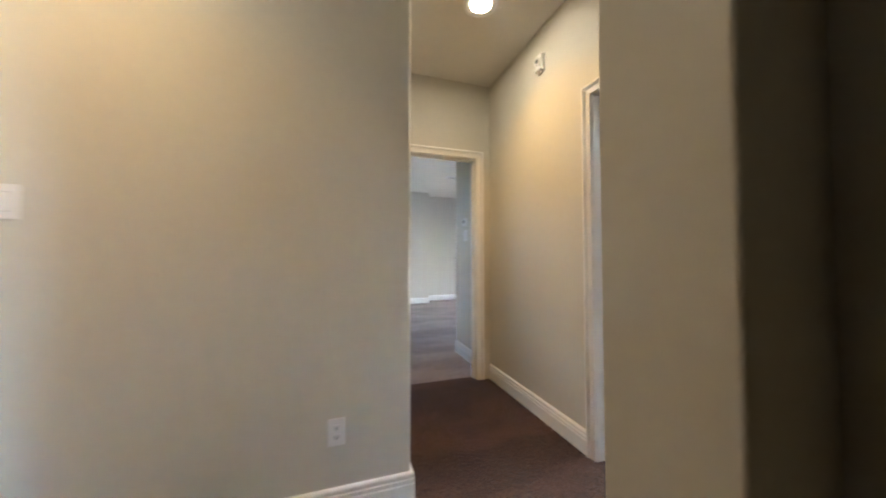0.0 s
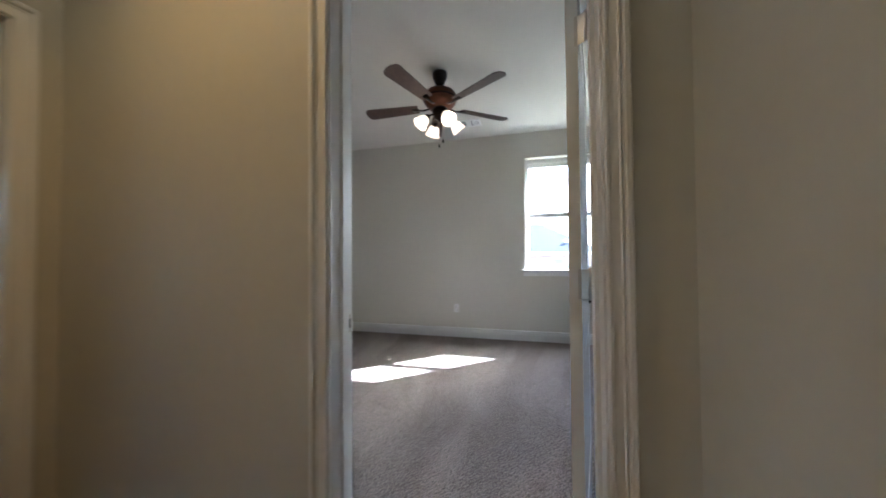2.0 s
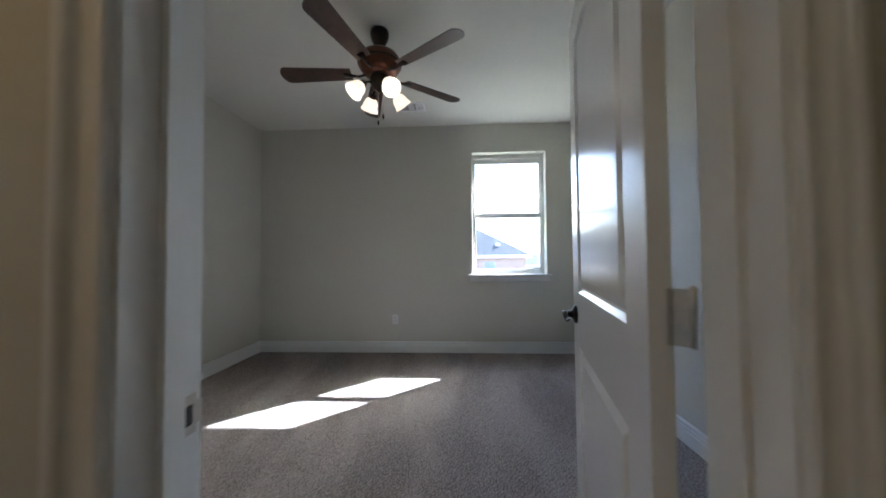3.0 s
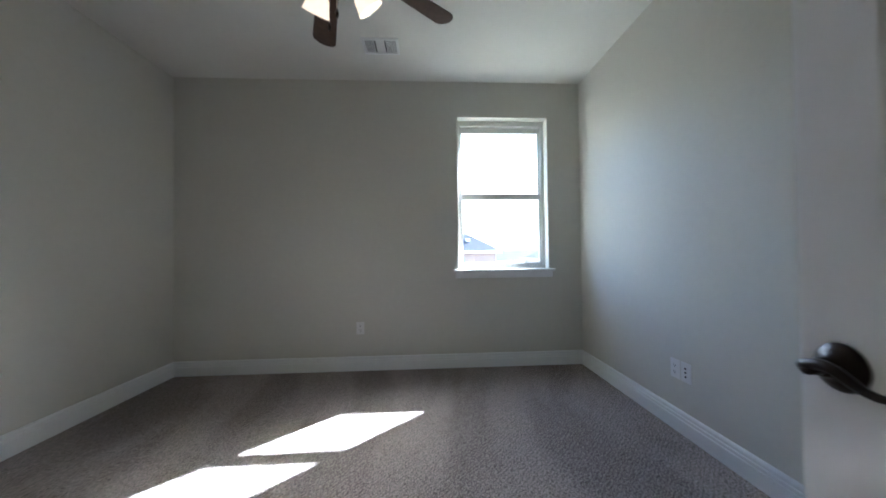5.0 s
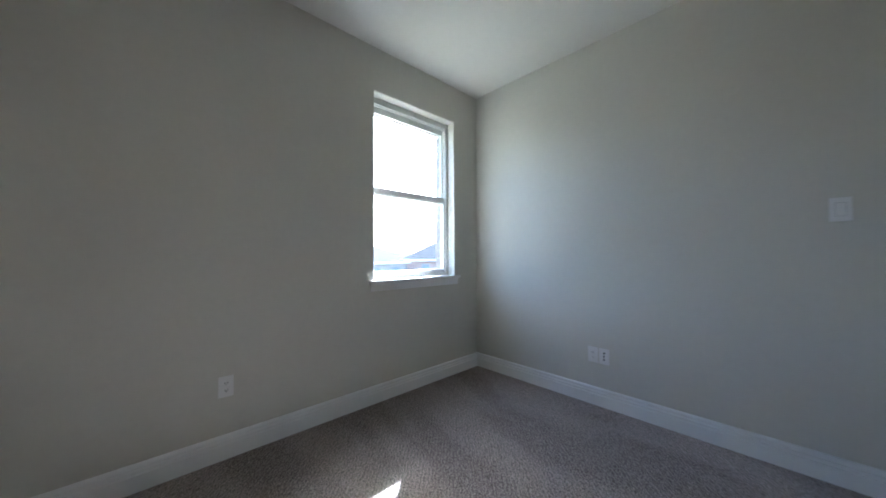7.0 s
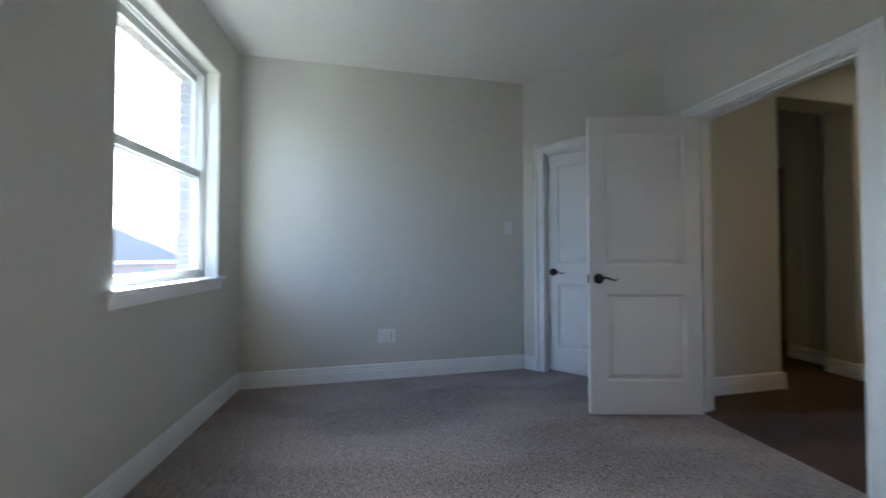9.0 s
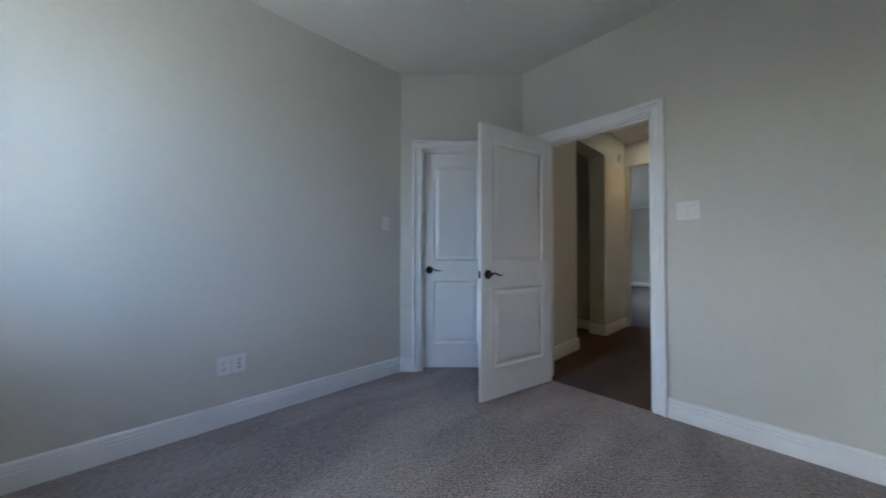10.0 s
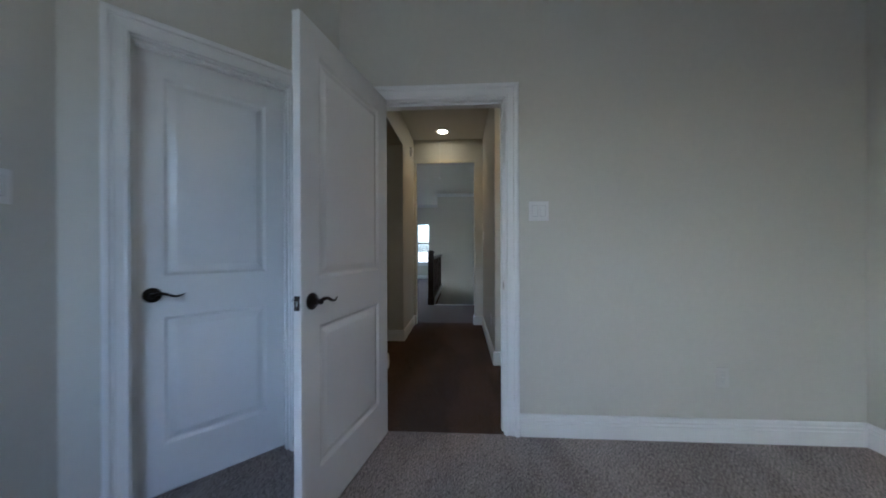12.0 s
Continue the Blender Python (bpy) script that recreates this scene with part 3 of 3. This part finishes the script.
strike = tagged(part("strike_plate", bm, NICKEL), "satin nickel strike plate on the white door jamb", "strike plate")
part("latch_hole", box(-0.028, -0.014, DB[1] - 0.0022, DB[1] - 0.0012, 0.890, 0.920), SLOT, strike)

plate2 = tagged(part("strike_plate", box(DA[1] - 0.002, DA[1] + 0.002, 3.125, 3.155, 0.895, 0.955, 0.001), BRONZE), "dark strike plate on the other bedroom's door jamb", "strike plate")

# ---- ceiling fan with lights ----


def ceiling_fan(x, y):
    fan = thing("ceiling_fan", (x, y, H), "bronze ceiling fan with five dark blades and four lit frosted shades", "ceiling fan")
    part("canopy", lathe([(0.0, 0.0), (0.064, 0.0), (0.066, -0.020), (0.060, -0.055), (0.044, -0.092), (0.030, -0.118), (0.024, -0.128), (0.0, -0.128)], 32), BRONZE, fan, "", True)
    part("downrod", lathe([(0.0, -0.12), (0.0135, -0.12), (0.0135, -0.17), (0.0, -0.17)], 16), BRONZE, fan, "", True)
    part("motor_housing", lathe([(0.0, -0.146), (0.040, -0.148), (0.085, -0.158), (0.125, -0.178), (0.146, -0.208), (0.150, -0.238), (0.142, -0.268), (0.118, -0.300), (0.092, -0.322), (0.0, -0.325)], 40), COPPER, fan, "mottled copper-bronze motor housing", True)
    part("trim_band", lathe([(0.144, -0.234), (0.153, -0.236), (0.154, -0.246), (0.144, -0.250)], 40), BRONZE, fan, "", True)
    part("switch_housing", lathe([(0.0, -0.322), (0.066, -0.324), (0.072, -0.345), (0.064, -0.385), (0.050, -0.410), (0.022, -0.424), (0.012, -0.436), (0.0, -0.440)], 32), BRONZE, fan, "", True)
    for k in range(5):
        a = 20 + 72 * k
        turn = Matrix.Rotation(radians(a), 4, "Z")
        iron = tube([(0.10, 0, -0.312), (0.15, 0.0, -0.322), (0.19, 0.0, -0.316), (0.25, 0, -0.309)], [0.016, 0.013, 0.018, 0.030], 10, 0.35)
        iron.transform(turn)
        part("blade_iron", iron, BRONZE, fan, "", True)
        outline = []
        for i in range(9):
            t = i / 8
            outline.append((0.20 + 0.450 * t, -(0.050 + 0.020 * t)))
        for i in range(1, 8):
            b = -math.pi / 2 + math.pi * i / 8
            outline.append((0.650 + 0.050 * math.cos(b), 0.070 * math.sin(b)))
        for i in range(9):
            t = 1 - i / 8
            outline.append((0.20 + 0.450 * t, 0.050 + 0.020 * t))
        bl = prism(outline, -0.003, 0.003)
        bl.transform(turn @ Matrix.Translation((0, 0, -0.305)) @ Matrix.Rotation(radians(12), 4, "X"))
        part("blade", bl, BLADE, fan)
    for k in range(4):
        a = radians(38 + 90 * k)
        c, s_ = math.cos(a), math.sin(a)
        arm = tube([(0.045 * c, 0.045 * s_, -0.380), (0.085 * c, 0.085 * s_, -0.388), (0.112 * c, 0.112 * s_, -0.405), (0.122 * c, 0.122 * s_, -0.418)], 0.008, 10)
        holder = part("lamp_arm", arm, BRONZE, fan, "", True)
        m = Matrix.Translation((0.118 * c, 0.118 * s_, -0.410)) @ Matrix.Rotation(a, 4, "Z") @ Matrix.Rotation(radians(-42), 4, "Y")
        part("socket_cap", lathe([(0.0, 0.012), (0.020, 0.010), (0.026, -0.004), (0.026, -0.022), (0.0, -0.022)], 20, m), BRONZE, holder, "", True)
        bell = [(0.024, -0.018), (0.040, -0.032), (0.050, -0.055), (0.054, -0.078), (0.060, -0.098), (0.066, -0.110), (0.063, -0.110), (0.057, -0.097), (0.051, -0.078), (0.047, -0.056), (0.037, -0.035), (0.021, -0.021)]
        part("glass_shade", lathe(bell, 28, m), SHADE, fan, "lit frosted glass bell shade", True)
        part("bulb", lathe([(0.0, -0.02), (0.012, -0.025), (0.014, -0.040), (0.024, -0.060), (0.026, -0.075), (0.018, -0.092), (0.0, -0.098)], 16, m), BULB, fan, "glowing bulb", True)
    for dx, dy, ln in ((0.030, 0.018, 0.20), (-0.022, -0.03, 0.18)):
        chain = part("pull_chain", tube([(dx, dy, -0.42), (dx, dy, -0.42 - ln)], 0.0016, 6), NICKEL, fan)
        part("fob", lathe([(0.0, -0.42 - ln), (0.004, -0.422 - ln), (0.008, -0.437 - ln), (0.006, -0.455 - ln), (0.0, -0.460 - ln)], 12, Matrix.Translation((dx, dy, 0))), BRONZE, chain, "", True)
    return fan


BULB = glowing("bulb_glow", (1.0, 0.80, 0.55), 1.5)
ceiling_fan(1.69, 1.92)

# ---- vents, detectors, downlights ----


def ceiling_vent(x0, x1, y0, y1, label):
    v = thing("ceiling_vent", ((x0 + x1) / 2, (y0 + y1) / 2, H), label, "air vent")
    hx, hy = (x1 - x0) / 2, (y1 - y0) / 2
    rim = sweep([(hx, hy), (-hx, hy), (-hx, -hy), (hx, -hy)], [(0, 0), (0.002, -0.006), (0.022, -0.010), (0.026, -0.004), (0.026, 0)], closed=True)
    part("frame", rim, PLATE, v)
    part("backing", box(-hx + 0.02, hx - 0.02, -hy + 0.02, hy - 0.02, -0.002, -0.0005), SLOT, v, "dark duct behind the slats")
    third = (2 * hy - 0.05) / 3
    for b in range(3):
        ya = -hy + 0.025 + b * third
        for k in range(7):
            if b == 1:
                xx = -hx + 0.034 + k * (2 * hx - 0.066) / 6
                sl = box(-0.0125, 0.0125, ya + 0.006, ya + third - 0.006, -0.0006, 0.0006)
                sl.transform(Matrix.Translation((xx, 0, -0.007)) @ Matrix.Rotation(radians(28), 4, "Y"))
            else:
                yy = ya + 0.008 + k * (third - 0.016) / 6
                sl = box(-hx + 0.026, hx - 0.026, -0.004, 0.004, -0.0006, 0.0006)
                sl.transform(Matrix.Translation((0, yy, -0.007)) @ Matrix.Rotation(radians(40 if b else -40), 4, "X"))
            part("slat", sl, PLATE, v)
    return v


ceiling_vent(2.71, 2.91, 1.715, 2.005, "white louvred ceiling air register in three sections")
ceiling_vent(0.55, 0.85, 6.25, 6.45, "white louvred ceiling air register of the other bedroom")


def smoke_detector(x, y):
    d = thing("smoke_detector", (x, y, H), "round white smoke detector on the ceiling", "smoke detector")
    part("base", lathe([(0.0, 0.0), (0.068, 0.0), (0.068, -0.010), (0.0, -0.010)], 32), PLATE, d, "", True)
    part("cover", lathe([(0.060, -0.010), (0.064, -0.014), (0.060, -0.030), (0.046, -0.040), (0.020, -0.044), (0.0, -0.044)], 32), PLATE, d, "", True)
    part("grille", lathe([(0.0625, -0.018), (0.0635, -0.018), (0.0625, -0.024), (0.0615, -0.024)], 32), SLOT, d)


smoke_detector(0.23, 2.0)


def downlight(x, y):
    d = thing("downlight", (x, y, H), "round recessed ceiling downlight, lit warm", "ceiling light", "hall downlights")
    part("trim_ring", lathe([(0.084, 0.0), (0.108, 0.0), (0.107, -0.006), (0.099, -0.011), (0.084, -0.006)], 36), PLATE, d, "", True)
    part("lens", lathe([(0.0, -0.007), (0.060, -0.0065), (0.084, -0.0045), (0.084, -0.001), (0.0, -0.001)], 36), LENS, d, "glowing frosted lens", True)


for lx, ly, watts in DOWNLIGHTS:
    downlight(lx, ly)

# ---- plates on the walls ----


def plate_base(name, m, u, z, w, h, label, category, group="", mat=PLATE):
    ob = thing(name, (0, 0, 0), label, category, group)
    ob.matrix_world = m @ Matrix.Translation((u, z, 0))
    part("cover_plate", box(-w / 2, w / 2, -h / 2, h / 2, 0, 0.0055, 0.0025, 2), mat, ob)
    return ob


def outlet(m, u, z, label="white duplex outlet on the painted wall", sockets=True, mat=PLATE):
    ob = plate_base("wall_outlet", m, u, z, 0.072, 0.116, label, "outlet", mat=mat)
    if sockets:
        for dz in (-0.0195, 0.0195):
            face = part("socket", box(-0.0165, 0.0165, dz - 0.0135, dz + 0.0135, 0.005, 0.0072, 0.002), mat, ob)
            bm = box(-0.008, -0.0055, dz - 0.004, dz + 0.006, 0.0068, 0.0076)
            add_box(bm, 0.0055, 0.008, dz - 0.004, dz + 0.006, 0.0068, 0.0076)
            add_box(bm, -0.0025, 0.0025, dz - 0.0105, dz - 0.006, 0.0068, 0.0076)
            part("slots", bm, SLOT if mat is PLATE else GAP_SHADE, face)
        part("screw", lathe([(0.0, 0.005), (0.003, 0.005), (0.003, 0.0066), (0.0, 0.0068)], 10), PLATE, ob)
    else:
        for dz in (-0.024, 0.0, 0.024):
            part("jack", lathe([(0.0, 0.005), (0.006, 0.005), (0.006, 0.009), (0.003, 0.012), (0.0, 0.012)], 12, Matrix.Translation((0, dz, 0))), SLOT, ob, "dark data jack")
    return ob


def switch(m, u, z, gangs, label):
    ob = plate_base("light_switch", m, u, z, 0.026 + 0.046 * gangs, 0.118, label, "light switch")
    for k in range(gangs):
        c = (k - (gangs - 1) / 2) * 0.046
        # raised grey ring, coloured as the shaded gap round the rocker
        ring = part("gap_shade_ring", sweep([(c + 0.0175, 0.034), (c - 0.0175, 0.034), (c - 0.0175, -0.034), (c + 0.0175, -0.034)], [(0, 0.0055), (0, 0.0062), (0.002, 0.0062), (0.002, 0.0055)], closed=True), GAP_SHADE, ob)
        rock = box(c - 0.0155, c + 0.0155, -0.032, 0.032, 0.003, 0.0085, 0.0015)
        rock.transform(Matrix.Rotation(radians(2.5), 4, "X"))
        part("rocker", rock, PLATE, ob)
    return ob


M_S = on_wall((0, 0, 0), (-1, 0))            # south wall, faces +y
M_HN = on_wall((0, 1.85, 0), (1, 0))         # hall north wall, faces -y
M_HS = on_wall((0, 0.820, 0), (-1, 0))       # hall south wall, faces +y
outlet(M_E, -2.145, 0.397)
outlet(M_S, -2.081, 0.372, "white data and cable plate beside an outlet", False)
outlet(M_S, -2.161, 0.372, "white duplex outlet beside a data plate")
switch(M_S, -0.976, 1.345, 1, "white single rocker switch on the painted wall")
switch(M_B_ROOM, 1.995, 1.354, 2, "white double rocker switch beside the door casing")
outlet(M_B_ROOM, 3.045, 0.375, "duplex outlet in a greige close to the wall's colour", mat=ALMOND)
outlet(M_HN, -1.478, 0.367)
switch(M_HN, -2.56, 1.31, 2, "white double rocker switch on the hallway wall")
switch(M_B_HALL, -3.655, 1.37, 2, "white double rocker switch inside the other bedroom")


def thermostat(m, u, z):
    ob = plate_base("thermostat", m, u, z, 0.105, 0.085, "white wall thermostat with grey display", "thermostat")
    part("body", box(-0.045, 0.045, -0.035, 0.035, 0.005, 0.022, 0.004), PLATE, ob)
    part("display", box(-0.03, 0.03, -0.012, 0.022, 0.0215, 0.0225), material("lcd_grey", (0.16, 0.18, 0.17), 0.3), ob)


thermostat(M_B_HALL, -3.665, 1.52)


def wall_sounder(m, u, z):
    """A small white box with a round horn and a bottom tab."""
    ob = plate_base("alarm_sounder", m, u, z, 0.085, 0.135, "small white wall-mounted alarm sounder with round horn", "alarm")
    part("box", box(-0.032, 0.036, -0.052, 0.058, 0.005, 0.034, 0.006), PLATE, ob)
    part("horn", lathe([(0.0, 0.033), (0.026, 0.033), (0.028, 0.042), (0.022, 0.047), (0.018, 0.043), (0.0, 0.043)], 24, Matrix.Translation((0.0, 0.012, 0))), PLATE, ob, "", True)
    part("horn_mouth", lathe([(0.0, 0.0432), (0.017, 0.0432), (0.0, 0.0442)], 20, Matrix.Translation((0.0, 0.012, 0))), SLOT, ob)
    part("tab", box(-0.012, 0.012, -0.072, -0.05, 0.006, 0.022, 0.003), PLATE, ob)


wall_sounder(M_B_HALL, -2.245, 2.485)
wall_sounder(M_HS, 2.44, 2.48)

# attic pull cord near the end of the hall
cord = tagged(part("pull_cord", tube([(-2.66, 1.22, H), (-2.66, 1.222, 2.45), (-2.66, 1.22, 2.17)], 0.0016, 6), PLATE), "thin white pull cord hanging from the hall ceiling", "cord")
part("knob", lathe([(0.0, 2.18), (0.006, 2.176), (0.012, 2.16), (0.010, 2.145), (0.0, 2.14)], 14, Matrix.Translation((-2.66, 1.22, 0))), PLATE, cord, "", True)

# ---- landing: stair railing ----
RY = 0.92
rail = thing("stair_railing", (-4.4, RY, 0), "espresso-stained stair railing with newel post and balusters", "railing")
newel = bmesh.new()
add_box(newel, -0.055, 0.055, -0.055, 0.055, 0.0, 1.04, 0.004)
add_box(newel, -0.066, 0.066, -0.066, 0.066, 0.0, 0.14, 0.006)
add_box(newel, -0.064, 0.064, -0.064, 0.064, 0.93, 0.96, 0.006)
add_box(newel, -0.072, 0.072, -0.072, 0.072, 1.04, 1.065, 0.006)
add_box(newel, -0.05, 0.05, -0.05, 0.05, 1.065, 1.095, 0.012)
part("newel_post", newel, DARKWOOD, rail)
part("handrail", sweep([(-2.99, 0), (-0.05, 0)], [(-0.032, 0.90), (-0.036, 0.935), (-0.024, 0.96), (0.024, 0.96), (0.036, 0.935), (0.032, 0.90)]), DARKWOOD, rail)
part("bottom_rail", box(-2.99, -0.05, -0.03, 0.03, 0.05, 0.09, 0.004), DARKWOOD, rail)
bal = None
for k in range(26):
    ob = part("baluster", box(-0.016, 0.016, -0.016, 0.016, 0.09, 0.90, 0.002), DARKWOOD, rail) if bal is None else new("baluster", bal)
    bal = bal or ob.data
    ob.parent = rail
    ob.location = (-0.16 - 0.11 * k, 0, 0)
structure(part("stair_curb", box(-7.4, -4.40, 0.85, 0.99, -0.003, 0.05, 0.004), TRIM), "white painted curb under the stair railing", "trim")
structure(part("landing_nosing", box(-4.44, -4.38, 0.99, 2.55, -0.24, -0.001, 0.006), TRIM), "white trim at the landing's edge", "trim")
crown = [(0, 0), (0.07, 0), (0.06, -0.02), (0.025, -0.055), (0.012, -0.085), (0, -0.085)]
structure(part("crown_moulding", sweep([(-7.40, 0.83), (-7.40, 2.55)][::-1], crown, Matrix.Translation((0, 0, H))), TRIM), "white crown moulding on the stairwell wall", "trim")
structure(part("crown_moulding_far", sweep([(-9.78, -3.08), (-9.78, 0.83)][::-1], crown, Matrix.Translation((0, 0, H))), TRIM), "white crown moulding over the landing window", "trim")

# ---- outside ----
ground = box(-400, 400, -400, 400, -3.6, -3.3)
structure(part("ground", ground, GRASS), "dry lawn and bare soil around the houses", "ground")


def house(x, y, w, d, h, roof_h, wall, turn, label, windows=(-0.33, -0.08, 0.18, 0.36), vents=()):
    """A hipped house that shows its local -y side; windows: places along that side; vents: (along, up) on the roof's front slope."""
    ho = thing("house", (x, y, -3.3), label, "house", "houses across the street", turn)
    part("wall", box(-w / 2, w / 2, -d / 2, d / 2, 0, h), wall, ho)
    bm = bmesh.new()
    o = 0.5
    base = [bm.verts.new(c) for c in ((-w / 2 - o, -d / 2 - o, h), (w / 2 + o, -d / 2 - o, h), (w / 2 + o, d / 2 + o, h), (-w / 2 - o, d / 2 + o, h))]
    r1, r2 = bm.verts.new((-w / 2 + d * 0.42, 0, h + roof_h)), bm.verts.new((w / 2 - d * 0.42, 0, h + roof_h))
    for f in ((base[0], base[1], r2, r1), (base[1], base[2], r2), (base[2], base[3], r1, r2), (base[3], base[0], r1), base[::-1]):
        bm.faces.new(f)
    roof = part("roof", bm, SHINGLE, ho)
    hx, hy = w / 2 + o, d / 2 + o
    part("fascia", sweep([(hx, hy), (-hx, hy), (-hx, -hy), (hx, -hy)], [(0.0, h - 0.24), (0.05, h - 0.24), (0.05, h - 0.01), (0.0, h + 0.02), (-0.03, h + 0.02), (-0.03, h - 0.24)], closed=True), TRIM, roof, "white painted fascia")
    for along, up in vents:
        part("roof_vent", box(along - 0.2, along + 0.2, -hy * (1 - up) - 0.2, -hy * (1 - up) + 0.2, h + roof_h * up - 0.05, h + roof_h * up + 0.28, 0.04), TRIM, roof, "pale metal roof vent")
    z = h - 2.1
    for u in windows:
        wi = part("window", box(u * w - 0.52, u * w + 0.52, -d / 2 - 0.06, -d / 2 + 0.05, z, z + 1.5), STUCCO, ho)
        part("pane", box(u * w - 0.46, u * w + 0.46, -d / 2 - 0.075, -d / 2 - 0.055, z + 0.06, z + 1.44), HOUSE_GLASS, wi)


house(35.5, 2.4, 15, 11, 4.6, 3.2, REDBRICK, -90, "red brick house with hipped shingle roof", windows=(-0.33, 0.0, 0.27), vents=((5.0, 0.3), (-2.0, 0.4)))
house(39.5, -18.2, 11, 11, 3.6, 2.5, STUCCO, -90, "single-storey pale house with hipped shingle roof")
house(40, 20, 15, 11, 3.2, 3.8, REDBRICK, -90, "brick house with hipped shingle roof")
house(30.4, -30.8, 16, 11, 3.9, 3.3, REDBRICK, -147, "red brick house with hipped shingle roof, farther off")
house(24.3, -44.5, 22, 18, 4.4, 2.8, STUCCO, -147, "broad pale house with low hipped shingle roof")
house(46, -58, 15, 11, 3.1, 3.7, REDBRICK, -130, "brick house with hipped roof, far off")
# one long block in place of a whole row of houses
house(52, -19, 42, 11, 3.2, 1.6, STUCCO, -90, "long pale single-storey block standing for a second row of houses")

# brick facing outside the window, each brick of the reveal on its own
BW = (0.328, 1.185, 0.87, 2.338)
facing = structure(part("wall_brick", slab("x", 3.475, 3.570, -0.12, 3.95, -3.3, 3.2, [BW]), MORTAR), "outer brick facing round the bedroom window", "wall")
brick_mesh = None
course = 0.076
for side in (0, 1):
    for k in range(20):
        z = BW[2] + 0.004 + course * k
        if z + 0.06 > BW[3]:
            break
        y0 = BW[side] - (0.05 if side == 0 else 0.0)
        ob = part("brick", box(-0.004, 0.103, 0, 0.05, 0, 0.062, 0.003, 1), BRICK, facing) if brick_mesh is None else new("brick", brick_mesh)
        brick_mesh = brick_mesh or ob.data
        ob.parent = facing
        ob.location = (3.472 + random.uniform(-0.001, 0.001), y0 + (0.007 if side == 0 else -0.007), z)
soldier = None
for k in range(11):
    ob = part("brick", box(-0.004, 0.103, 0, 0.062, 0, 0.05, 0.003, 1), BRICK, facing) if soldier is None else new("brick", soldier)
    soldier = soldier or ob.data
    ob.parent = facing
    ob.location = (3.472, BW[0] + 0.008 + k * course, BW[3] - 0.007)
sill = None
for k in range(11):
    ob = part("brick", box(-0.004, 0.125, 0, 0.062, -0.05, 0, 0.003, 1), BRICK, facing) if sill is None else new("brick", sill)
    sill = sill or ob.data
    ob.parent = facing
    ob.location = (3.472, BW[0] + 0.008 + k * course, BW[2] + 0.007)
